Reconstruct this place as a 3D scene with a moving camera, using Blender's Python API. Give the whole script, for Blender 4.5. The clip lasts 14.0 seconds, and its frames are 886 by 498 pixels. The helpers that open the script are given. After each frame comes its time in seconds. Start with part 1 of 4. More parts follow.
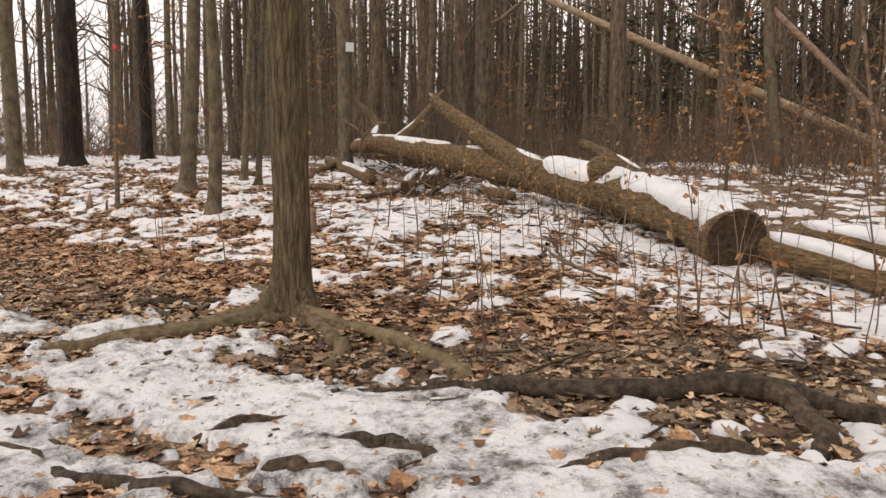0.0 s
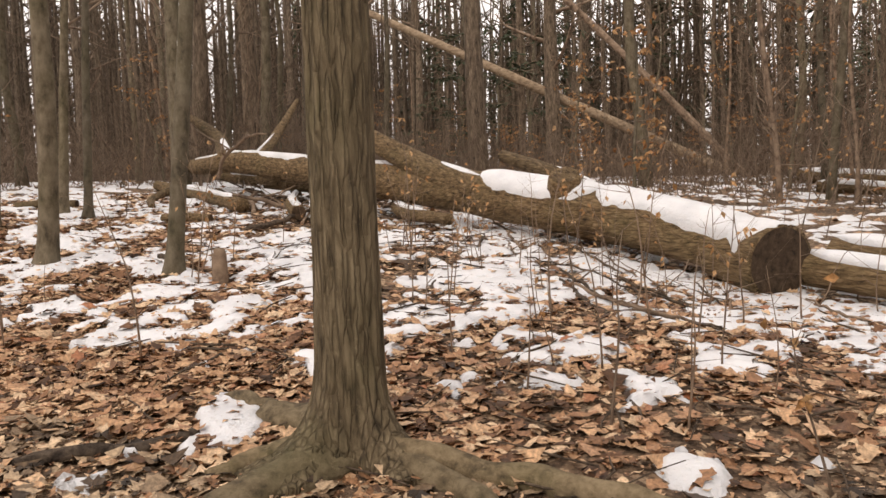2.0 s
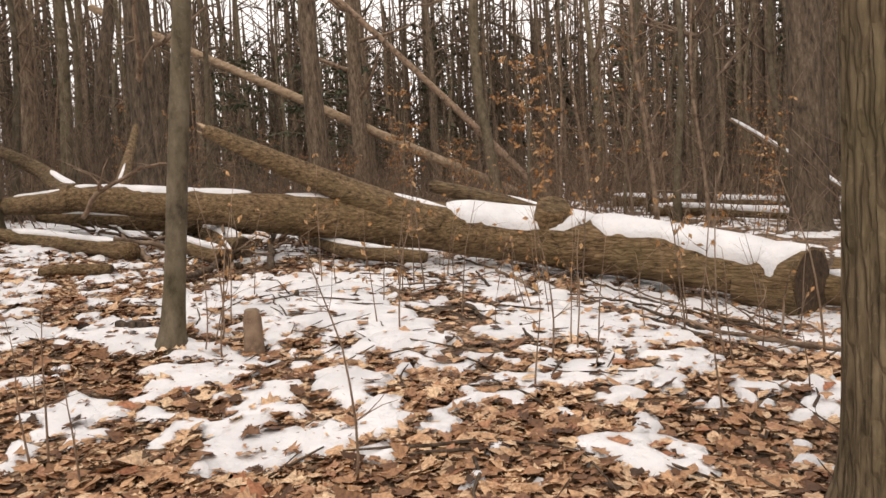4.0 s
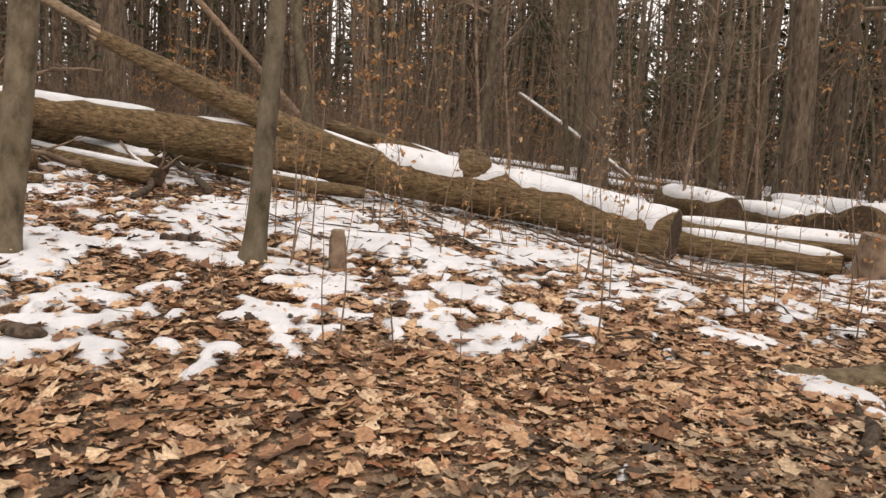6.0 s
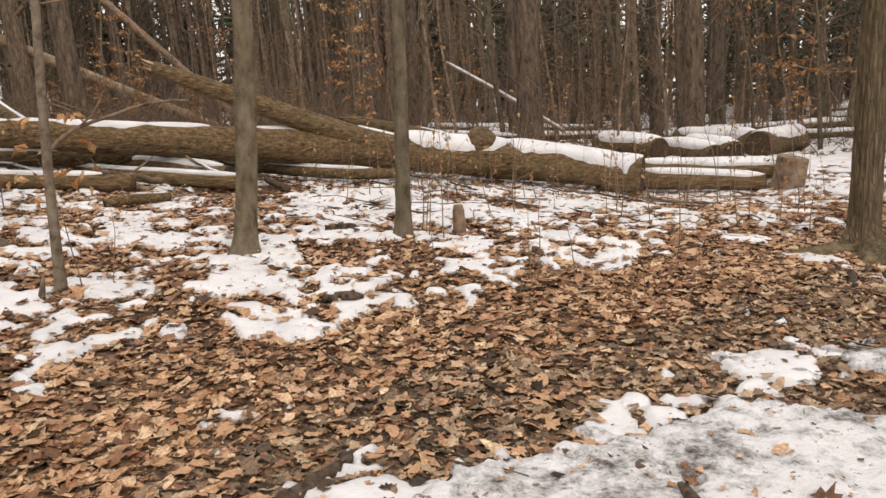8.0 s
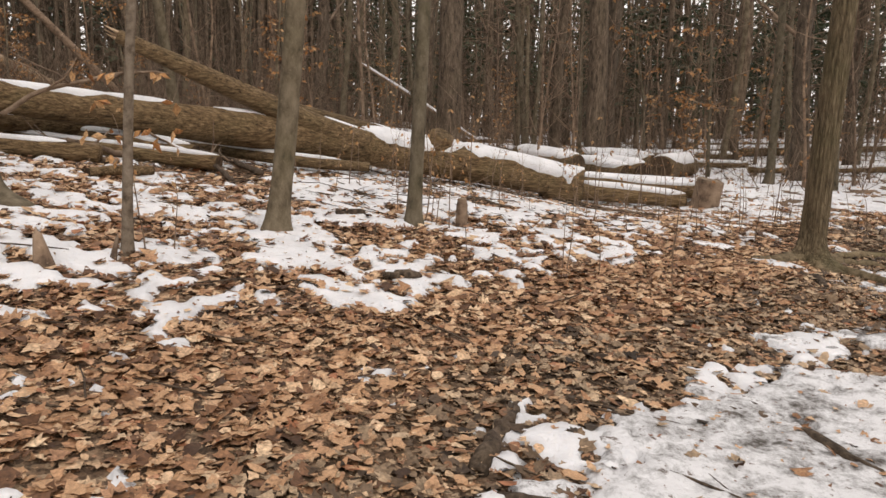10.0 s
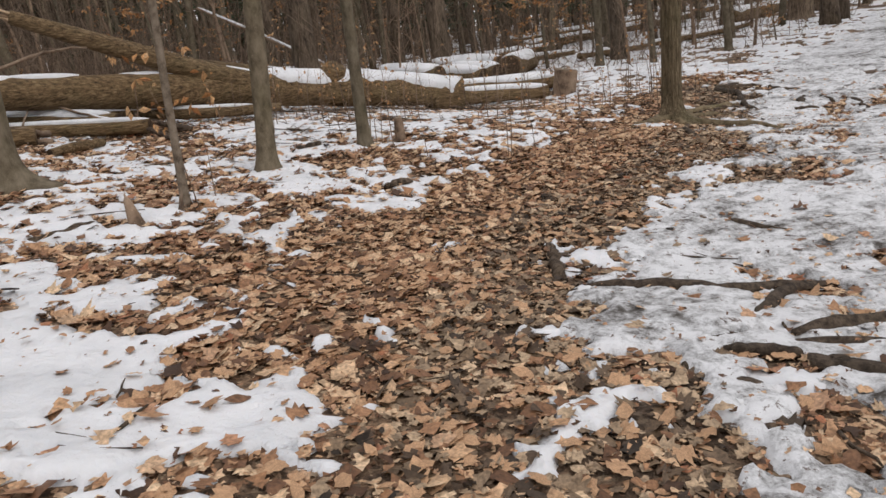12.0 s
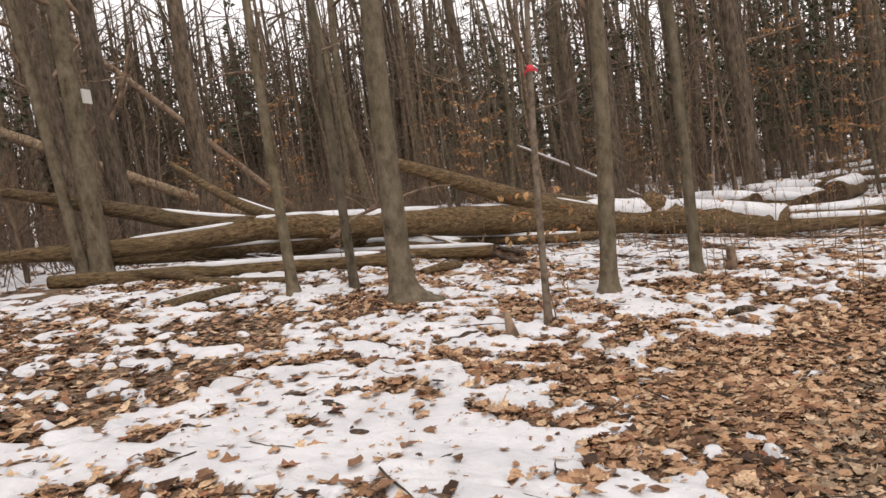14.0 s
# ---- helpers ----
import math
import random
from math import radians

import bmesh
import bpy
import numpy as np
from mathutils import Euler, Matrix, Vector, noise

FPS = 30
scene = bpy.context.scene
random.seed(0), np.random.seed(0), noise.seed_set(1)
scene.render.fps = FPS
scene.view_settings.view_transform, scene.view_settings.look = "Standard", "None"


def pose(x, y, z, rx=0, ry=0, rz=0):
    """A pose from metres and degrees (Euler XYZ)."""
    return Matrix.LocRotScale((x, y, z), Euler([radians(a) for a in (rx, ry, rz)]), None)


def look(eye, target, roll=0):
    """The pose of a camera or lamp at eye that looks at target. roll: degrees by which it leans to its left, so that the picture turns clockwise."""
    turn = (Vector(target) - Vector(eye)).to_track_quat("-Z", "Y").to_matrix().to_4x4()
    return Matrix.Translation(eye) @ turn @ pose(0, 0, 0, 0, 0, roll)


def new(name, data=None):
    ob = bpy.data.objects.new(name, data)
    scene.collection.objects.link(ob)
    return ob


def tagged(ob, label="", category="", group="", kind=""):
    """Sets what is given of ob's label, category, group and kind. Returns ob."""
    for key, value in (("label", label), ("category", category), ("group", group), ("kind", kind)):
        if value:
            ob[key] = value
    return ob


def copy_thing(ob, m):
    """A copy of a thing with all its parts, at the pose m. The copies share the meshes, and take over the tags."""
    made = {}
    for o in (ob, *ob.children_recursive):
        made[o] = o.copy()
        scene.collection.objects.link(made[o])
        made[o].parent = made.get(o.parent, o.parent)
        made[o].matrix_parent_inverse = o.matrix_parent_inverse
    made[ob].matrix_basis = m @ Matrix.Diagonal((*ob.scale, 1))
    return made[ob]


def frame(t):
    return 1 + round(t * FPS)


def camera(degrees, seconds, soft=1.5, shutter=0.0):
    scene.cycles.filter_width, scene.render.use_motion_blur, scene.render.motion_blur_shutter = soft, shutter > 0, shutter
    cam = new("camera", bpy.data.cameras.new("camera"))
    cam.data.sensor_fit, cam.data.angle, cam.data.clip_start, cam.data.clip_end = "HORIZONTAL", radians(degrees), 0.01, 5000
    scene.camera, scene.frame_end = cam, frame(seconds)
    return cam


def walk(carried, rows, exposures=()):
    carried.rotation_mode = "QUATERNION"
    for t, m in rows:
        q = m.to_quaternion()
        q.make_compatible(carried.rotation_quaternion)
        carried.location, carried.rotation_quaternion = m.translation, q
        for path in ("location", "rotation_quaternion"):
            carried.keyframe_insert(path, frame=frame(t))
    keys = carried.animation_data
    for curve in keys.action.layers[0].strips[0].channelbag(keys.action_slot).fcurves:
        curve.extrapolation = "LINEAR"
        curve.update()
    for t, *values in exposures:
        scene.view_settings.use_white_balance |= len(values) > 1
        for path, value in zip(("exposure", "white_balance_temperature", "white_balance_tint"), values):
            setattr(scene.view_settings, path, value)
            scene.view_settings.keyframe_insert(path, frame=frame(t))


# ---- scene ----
cam = camera(62.7, 14.0)
PATH = [
    (0, (5.453, 0.371, 1.025), (3.482, 0.643, 0.829), 0.4),
    (0.5, (5.005, -0.082, 1.04), (3.036, 0.192, 0.821), -1.8),
    (1, (4.336, -0.329, 1.082), (2.391, 0.098, 0.887), -1.7),
    (1.5, (3.657, -0.571, 1.042), (1.793, 0.143, 0.914), -2.6),
    (2, (2.852, -0.843, 1.045), (1.031, -0.028, 0.899), -1.5),
    (2.2, (2.578, -0.936, 1.117), (0.759, -0.122, 0.952), -0.1),
    (4.3, (0.426, -2.849, 1.217), (-0.884, -1.345, 1.073), -1.8),
    (5, (-0.084, -3.695, 1.307), (-1.02, -1.942, 1.081), 4.0),
    (5.5, (-0.447, -4.199, 1.342), (-1.241, -2.366, 1.242), 2.1),
    (6, (-0.986, -4.779, 1.194), (-1.758, -2.951, 0.95), 2.6),
    (6.5, (-1.486, -5.426, 1.339), (-2.245, -3.591, 1.103), 4.0),
    (7, (-1.731, -6.267, 1.503), (-2.295, -4.362, 1.269), 2.5),
    (7.5, (-2.089, -6.95, 1.569), (-2.684, -5.073, 1.214), -1.4),
    (7.7, (-2.142, -7.175, 1.578), (-2.679, -5.284, 1.212), -3.1),
    (10, (-3.796, -8.057, 1.493), (-3.863, -6.09, 1.141), 1.2),
    (10.5, (-4.21, -8.339, 1.529), (-4.183, -6.388, 1.089), -0.6),
    (11, (-4.544, -8.725, 1.641), (-4.477, -6.793, 1.125), -4.3),
    (11.5, (-4.832, -9.102, 1.673), (-4.61, -7.19, 1.132), -6.4),
    (12, (-5.302, -9.377, 1.663), (-4.941, -7.497, 1.083), -7.4),
    (12.5, (-5.494, -9.635, 1.688), (-5.132, -7.76, 1.094), -6.8),
    (13, (-5.67, -9.776, 1.729), (-5.394, -7.87, 1.187), -6.1),
    (13.5, (-5.86, -9.9, 1.782), (-5.853, -7.929, 1.444), -8.2),
    (14, (-5.936, -9.986, 1.849), (-6.275, -8.02, 1.702), -8.6),
]
walk(cam, [(t, look(eye, target, roll)) for t, eye, target, roll in PATH], [(0.0, 0.34, 7100, 17), (0.6, 0.3, 7100, 17), (2.0, 0.52, 7150, 17), (6.0, 0.5, 7050, 16), (10.0, 0.34, 6900, 15), (11.5, 0.15, 6500, 14), (12.2, 0.12, 6350, 13), (13.0, 0.18, 6350, 13), (14.0, 0.34, 6750, 16)])

# ---- sky and light ----
world = bpy.data.worlds.new("overcast_sky")
scene.world = world
world.use_nodes = True
wt = world.node_tree
sky = wt.nodes.new("ShaderNodeTexSky")
sky.sky_type = "NISHITA"
sky.sun_disc = False
sky.sun_elevation, sky.sun_rotation = radians(38), radians(150)
sky.air_density, sky.dust_density, sky.ozone_density = 1.0, 1.0, 1.0
grey = wt.nodes.new("ShaderNodeHueSaturation")
grey.inputs["Saturation"].default_value = 0.12
cloud = wt.nodes.new("ShaderNodeMix")
cloud.data_type = "RGBA"
cloud.inputs["Factor"].default_value = 0.75
cloud.inputs["B"].default_value = (8.8, 8.7, 8.6, 1)
wt.links.new(sky.outputs[0], grey.inputs["Color"])
wt.links.new(grey.outputs[0], cloud.inputs["A"])
wt.links.new(cloud.outputs["Result"], wt.nodes["Background"].inputs[0])
wt.nodes["Background"].inputs[1].default_value = 0.12
sun = new("sun", bpy.data.lights.new("sun", "SUN"))
sun.data.energy, sun.data.angle, sun.data.color = 0.8, radians(30), (1.0, 0.96, 0.9)
sun.matrix_world = look((14, -20, 22), (0, 0, 0))


# ---- materials ----
def shader(name, rough=0.85):
    m = bpy.data.materials.new(name)
    m.use_nodes = True
    b = m.node_tree.nodes["Principled BSDF"]
    b.inputs["Roughness"].default_value = rough
    b.inputs["Specular IOR Level"].default_value = 0.3
    return m, m.node_tree, b


def coords(t, scale):
    c, mp = t.nodes.new("ShaderNodeTexCoord"), t.nodes.new("ShaderNodeMapping")
    mp.inputs["Scale"].default_value = scale
    t.links.new(c.outputs["Object"], mp.inputs[0])
    return mp.outputs[0]


def grain(t, vec, scale, detail=5.0, rough=0.6):
    n = t.nodes.new("ShaderNodeTexNoise")
    n.inputs["Scale"].default_value, n.inputs["Detail"].default_value, n.inputs["Roughness"].default_value = scale, detail, rough
    t.links.new(vec, n.inputs["Vector"])
    return n.outputs["Fac"]


def ramp(t, fac, stops):
    r = t.nodes.new("ShaderNodeValToRGB")
    while len(r.color_ramp.elements) < len(stops):
        r.color_ramp.elements.new(0.5)
    for e, (p, c) in zip(r.color_ramp.elements, stops):
        e.position, e.color = p, (*c, 1)
    t.links.new(fac, r.inputs[0])
    return r.outputs[0]


def blend(t, fac, a, b, mode="MIX"):
    m = t.nodes.new("ShaderNodeMix")
    m.data_type, m.blend_type = "RGBA", mode
    if isinstance(fac, float):
        m.inputs["Factor"].default_value = fac
    else:
        t.links.new(fac, m.inputs["Factor"])
    for key, v in (("A", a), ("B", b)):
        if isinstance(v, tuple):
            m.inputs[key].default_value = (*v, 1)
        else:
            t.links.new(v, m.inputs[key])
    return m.outputs["Result"]


def relief(t, b, height, strength, dist=0.02):
    n = t.nodes.new("ShaderNodeBump")
    n.inputs["Strength"].default_value, n.inputs["Distance"].default_value = strength, dist
    t.links.new(height, n.inputs["Height"])
    t.links.new(n.outputs[0], b.inputs["Normal"])


def bark(name, dark, mid, light, stretch, moss=0.25, fine=1.0, plates=None):
    """Bark: streaks along the stem, lichen and damp in large patches."""
    m, t, b = shader(name, 0.9)
    v = coords(t, stretch)
    streak = grain(t, v, 1.0 * fine, 6, 0.65)
    big = grain(t, coords(t, (1, 1, 1)), 1.7, 3)
    fleck = grain(t, coords(t, (1, 1, 1)), 38, 3)
    c = ramp(t, streak, [(0.3, dark), (0.47, mid), (0.75, light)])
    c = blend(t, ramp(t, big, [(0.48, (0, 0, 0)), (0.68, (moss, moss, moss))]), c, (0.09, 0.086, 0.036))
    c = blend(t, ramp(t, fleck, [(0.6, (0, 0, 0)), (0.72, (0.45, 0.45, 0.45))]), c, light)
    height = streak
    if plates:
        warp = t.nodes.new("ShaderNodeVectorMath")
        warp.operation = "MULTIPLY_ADD"
        shake = t.nodes.new("ShaderNodeTexNoise")
        shake.inputs["Scale"].default_value = 9
        t.links.new(coords(t, (1, 1, 1)), shake.inputs["Vector"])
        t.links.new(shake.outputs["Color"], warp.inputs[0])
        warp.inputs[1].default_value = (0.9, 0.9, 0.7)
        t.links.new(coords(t, plates), warp.inputs[2])
        crack = t.nodes.new("ShaderNodeTexVoronoi")
        crack.feature = "DISTANCE_TO_EDGE"
        crack.inputs["Scale"].default_value = 1.0
        t.links.new(warp.outputs[0], crack.inputs["Vector"])
        height = ramp(t, crack.outputs["Distance"], [(0.0, (0, 0, 0)), (0.16, (0.75, 0.75, 0.75)), (0.5, (1, 1, 1))])
        c = blend(t, 1.0, c, ramp(t, crack.outputs["Distance"], [(0.0, (0.74, 0.72, 0.7)), (0.22, (1, 1, 1))]), "MULTIPLY")
        height = blend(t, 0.4, height, streak)
    info = t.nodes.new("ShaderNodeObjectInfo")
    var = ramp(t, info.outputs["Random"], [(0, (0.75, 0.75, 0.75)), (1, (1.15, 1.1, 1.05))])
    t.links.new(blend(t, 1.0, c, var, "MULTIPLY"), b.inputs["Base Color"])
    relief(t, b, height, 0.9, 0.02)
    return m


def leafy(name, stops, rough=0.7, trans=0.0):
    m, t, b = shader(name, rough)
    g = t.nodes.new("ShaderNodeNewGeometry")
    c = ramp(t, g.outputs["Random Per Island"], stops)
    mottle = grain(t, coords(t, (1, 1, 1)), 60, 3)
    c = blend(t, 0.8, c, ramp(t, mottle, [(0.32, (0.4, 0.37, 0.35)), (0.66, (1.25, 1.2, 1.15))]), "MULTIPLY")
    blotch = grain(t, coords(t, (1, 1, 1)), 9, 4)
    c = blend(t, 0.6, c, ramp(t, blotch, [(0.35, (0.62, 0.58, 0.54)), (0.6, (1.12, 1.1, 1.08))]), "MULTIPLY")
    t.links.new(c, b.inputs["Base Color"])
    relief(t, b, mottle, 0.35, 0.004)
    return m


M_BARK = bark("smooth_grey_bark", (0.04, 0.032, 0.02), (0.125, 0.103, 0.069), (0.225, 0.19, 0.138), (9, 9, 5))
M_FURROW = bark("furrowed_bark", (0.045, 0.034, 0.02), (0.15, 0.115, 0.068), (0.29, 0.23, 0.145), (26, 26, 4.5), 0.5, 1.0, (34, 34, 4.2))
M_ROOTBARK = bark("living_root_bark", (0.045, 0.034, 0.02), (0.15, 0.115, 0.068), (0.29, 0.23, 0.145), (16, 16, 16), 0.5)
M_DARKBARK = bark("dark_bark", (0.02, 0.014, 0.01), (0.13, 0.1, 0.072), (0.28, 0.22, 0.16), (11, 11, 3.0), 0.14, 1.0, (16, 16, 3.5))
M_BLACKBARK = bark("blackish_rough_bark", (0.008, 0.006, 0.004), (0.03, 0.022, 0.016), (0.08, 0.06, 0.044), (11, 11, 3.0), 0.05, 1.0, (16, 16, 3.5))
M_LOGBARK = bark("fallen_log_bark", (0.022, 0.014, 0.007), (0.145, 0.098, 0.05), (0.31, 0.225, 0.13), (5, 24, 24), 0.3, 1.0, (4.5, 24, 24))
M_ROOT = bark("root_bark", (0.014, 0.01, 0.007), (0.062, 0.045, 0.032), (0.17, 0.13, 0.095), (22, 22, 22), 0.1)
M_POLE = bark("weathered_bare_wood", (0.12, 0.084, 0.054), (0.33, 0.24, 0.155), (0.5, 0.39, 0.27), (4, 4, 9), 0.0)
M_TWIG = bark("twig_bark", (0.045, 0.031, 0.022), (0.19, 0.135, 0.095), (0.36, 0.275, 0.2), (5, 5, 5), 0.0)
M_CUT = bark("dark_weathered_cut_wood", (0.02, 0.013, 0.008), (0.06, 0.038, 0.022), (0.12, 0.08, 0.05), (18, 18, 18), 0.05)
M_PALECUT = bark("pale_cut_wood", (0.09, 0.068, 0.048), (0.2, 0.158, 0.115), (0.33, 0.275, 0.215), (14, 14, 14), 0.0)
M_LITTER = leafy("fallen_leaves", [(0.0, (0.05, 0.027, 0.015)), (0.14, (0.17, 0.088, 0.047)), (0.36, (0.38, 0.212, 0.115)), (0.62, (0.58, 0.375, 0.222)), (0.88, (0.72, 0.55, 0.37)), (1.0, (0.36, 0.15, 0.075))], 0.55)
M_MUDLEAF = leafy("muddy_trodden_leaves", [(0.0, (0.025, 0.018, 0.012)), (0.2, (0.11, 0.075, 0.048)), (0.5, (0.25, 0.18, 0.115)), (0.8, (0.42, 0.32, 0.215)), (1.0, (0.6, 0.46, 0.31))], 0.5)
M_BEECH = leafy("clinging_tan_leaves", [(0, (0.3, 0.13, 0.045)), (0.5, (0.46, 0.25, 0.1)), (1, (0.55, 0.37, 0.2))], 0.6)
M_NEEDLE = leafy("evergreen_needles", [(0, (0.03, 0.042, 0.02)), (0.6, (0.06, 0.08, 0.04)), (1, (0.11, 0.125, 0.075))], 0.7)

M_GROUND, tg, bg = shader("leaf_mould", 0.95)
vg = coords(tg, (1, 1, 1))
cell = tg.nodes.new("ShaderNodeTexVoronoi")
cell.inputs["Scale"].default_value = 32
tg.links.new(vg, cell.inputs["Vector"])
sep = tg.nodes.new("ShaderNodeSeparateColor")
tg.links.new(cell.outputs["Color"], sep.inputs[0])
cg = ramp(tg, sep.outputs[0], [(0.0, (0.1, 0.062, 0.038)), (0.4, (0.22, 0.14, 0.085)), (0.75, (0.38, 0.25, 0.155)), (1.0, (0.54, 0.4, 0.26))])
cg = blend(tg, ramp(tg, grain(tg, vg, 0.8, 5), [(0.4, (0, 0, 0)), (0.62, (0.8, 0.8, 0.8))]), cg, (0.08, 0.057, 0.041))
tg.links.new(blend(tg, ramp(tg, grain(tg, vg, 30, 4), [(0.45, (0, 0, 0)), (0.65, (0.75, 0.75, 0.75))]), cg, (0.02, 0.013, 0.009)), bg.inputs["Base Color"])
relief(tg, bg, grain(tg, vg, 22, 6), 1.0, 0.03)

M_SNOW, ts, bs = shader("old_snow", 0.75)
vs_ = coords(ts, (1, 1, 1))
cs = ramp(ts, grain(ts, vs_, 2.3, 5), [(0.3, (0.6, 0.608, 0.622)), (0.6, (0.76, 0.765, 0.777))])
cs = blend(ts, ramp(ts, grain(ts, vs_, 34, 4, 0.7), [(0.67, (0, 0, 0)), (0.74, (0.8, 0.8, 0.8))]), cs, (0.17, 0.1, 0.06))
ts.links.new(cs, bs.inputs["Base Color"])
bs.inputs["Subsurface Weight"].default_value = 0.15
bs.inputs["Subsurface Radius"].default_value = (0.02, 0.025, 0.03)
relief(ts, bs, grain(ts, vs_, 10, 7, 0.62), 0.7, 0.045)

M_ICE, ti, bi = shader("trodden_icy_snow", 0.4)
vi = coords(ti, (1, 1, 1))
ci = ramp(ti, blend(ti, 0.3, grain(ti, vi, 6.5, 10, 0.8), grain(ti, vi, 0.8, 3, 0.5)), [(0.385, (0.06, 0.05, 0.04)), (0.43, (0.24, 0.232, 0.225)), (0.475, (0.5, 0.502, 0.505)), (0.535, (0.76, 0.765, 0.777))])
ci = blend(ti, ramp(ti, grain(ti, vi, 15, 6, 0.75), [(0.6, (0, 0, 0)), (0.64, (0.9, 0.9, 0.9))]), ci, (0.12, 0.08, 0.055))
ti.links.new(ci, bi.inputs["Base Color"])
ti.links.new(ramp(ti, grain(ti, vi, 2.1, 7, 0.65), [(0.35, (0.3, 0.3, 0.3)), (0.6, (0.8, 0.8, 0.8))]), bi.inputs["Roughness"])
relief(ti, bi, grain(ti, vi, 9, 7, 0.65), 0.8, 0.06)

M_RED = shader("red_plastic_tape", 0.5)[0]
M_RED.node_tree.nodes["Principled BSDF"].inputs[0].default_value = (0.7, 0.06, 0.07, 1)
M_SIGN = shader("white_painted_metal", 0.5)[0]
M_SIGN.node_tree.nodes["Principled BSDF"].inputs[0].default_value = (0.6, 0.6, 0.56, 1)


# ---- helpers for fields and meshes ----
TABLE = np.random.RandomState(7).rand(256, 256)


def vn(x, y):
    """Smooth value noise, 0 to 1."""
    x, y = np.asarray(x, float), np.asarray(y, float)
    i, j = np.floor(x).astype(int), np.floor(y).astype(int)
    u, v = x - i, y - j
    u, v = u * u * (3 - 2 * u), v * v * (3 - 2 * v)
    a, b = TABLE[i % 256, j % 256], TABLE[(i + 1) % 256, j % 256]
    c, d = TABLE[i % 256, (j + 1) % 256], TABLE[(i + 1) % 256, (j + 1) % 256]
    return a + (b - a) * u + (c - a) * v + (a - b - c + d) * u * v


def ground_z(x, y):
    """Height of the forest floor: a slope, a hollow under the trail, small humps."""
    x, y = np.asarray(x, float), np.asarray(y, float)
    X, Y = 14 * np.tanh(x / 14), 16 * np.tanh(y / 16)
    h = -0.0667 * X + 0.0208 * Y + 0.0048 * X * X + 0.0016 * X * Y - 0.0006 * Y * Y
    h = h - 0.3035 * (np.exp(-((X + 3.6) ** 2 + (Y + 4.5) ** 2) / 9.68) - 0.0323)
    h = h - 0.24 * np.exp(-((X + 1.4) ** 2 + (Y - 4.7) ** 2) / 3.4)
    h = h - 0.1071 * (np.exp(-((X - 1.4) ** 2 + Y**2) / 2.88) - 0.506)
    for cx, cy, size, rise in ((-7.77, -2.32, 1.0, 0.085), (-6.22, -3.03, 0.75, 0.06), (-3.86, -0.06, 0.5, -0.065)):
        h = h + rise * np.exp(-((x - cx) ** 2 + (y - cy) ** 2) / size**2)
    return h + 0.05 * (vn(x * 1.3 + 40, y * 1.3) - 0.5) + 0.02 * (vn(x * 4, y * 4 + 9) - 0.5)


def gz(x, y):
    return float(ground_z(x, y))


def mesh(name, verts, faces, mat, parent=None, label="", smooth=True):
    me = bpy.data.meshes.new(name)
    me.from_pydata(np.asarray(verts, float).tolist(), [], faces)
    me.materials.append(mat)
    if smooth:
        me.polygons.foreach_set("use_smooth", [True] * len(me.polygons))
    ob = new(name, me)
    if parent:
        ob.parent = parent
    if label:
        tagged(ob, label)
    if name in ("crown", "foliage"):
        tagged(ob, kind="stuff")
    return ob


def quads(name, verts, faces, mat):
    """A mesh from arrays of vertices and of faces with equal corners."""
    me = bpy.data.meshes.new(name)
    k = faces.shape[1]
    me.vertices.add(len(verts))
    me.vertices.foreach_set("co", np.asarray(verts, np.float32).ravel())
    me.loops.add(faces.size)
    me.loops.foreach_set("vertex_index", faces.ravel().astype(np.int32))
    me.polygons.add(len(faces))
    me.polygons.foreach_set("loop_start", np.arange(0, faces.size, k, dtype=np.int32))
    me.polygons.foreach_set("use_smooth", np.ones(len(faces), bool))
    me.update(calc_edges=True)
    me.materials.append(mat)
    return me


def spline(pts, rad, steps):
    """Smooth points and radii through the given ones."""
    p = np.array(pts, float)
    n = len(p)
    u = np.linspace(0, n - 1, steps)
    i = np.clip(u.astype(int), 0, n - 2)
    f = (u - i)[:, None]
    q = np.vstack([2 * p[0] - p[1], p, 2 * p[-1] - p[-2]])
    a, b, c, d = q[i], q[i + 1], q[i + 2], q[i + 3]
    out = 0.5 * (2 * b + (c - a) * f + (2 * a - 5 * b + 4 * c - d) * f**2 + (3 * b - a - 3 * c + d) * f**3)
    return out, np.interp(u, range(n), rad)


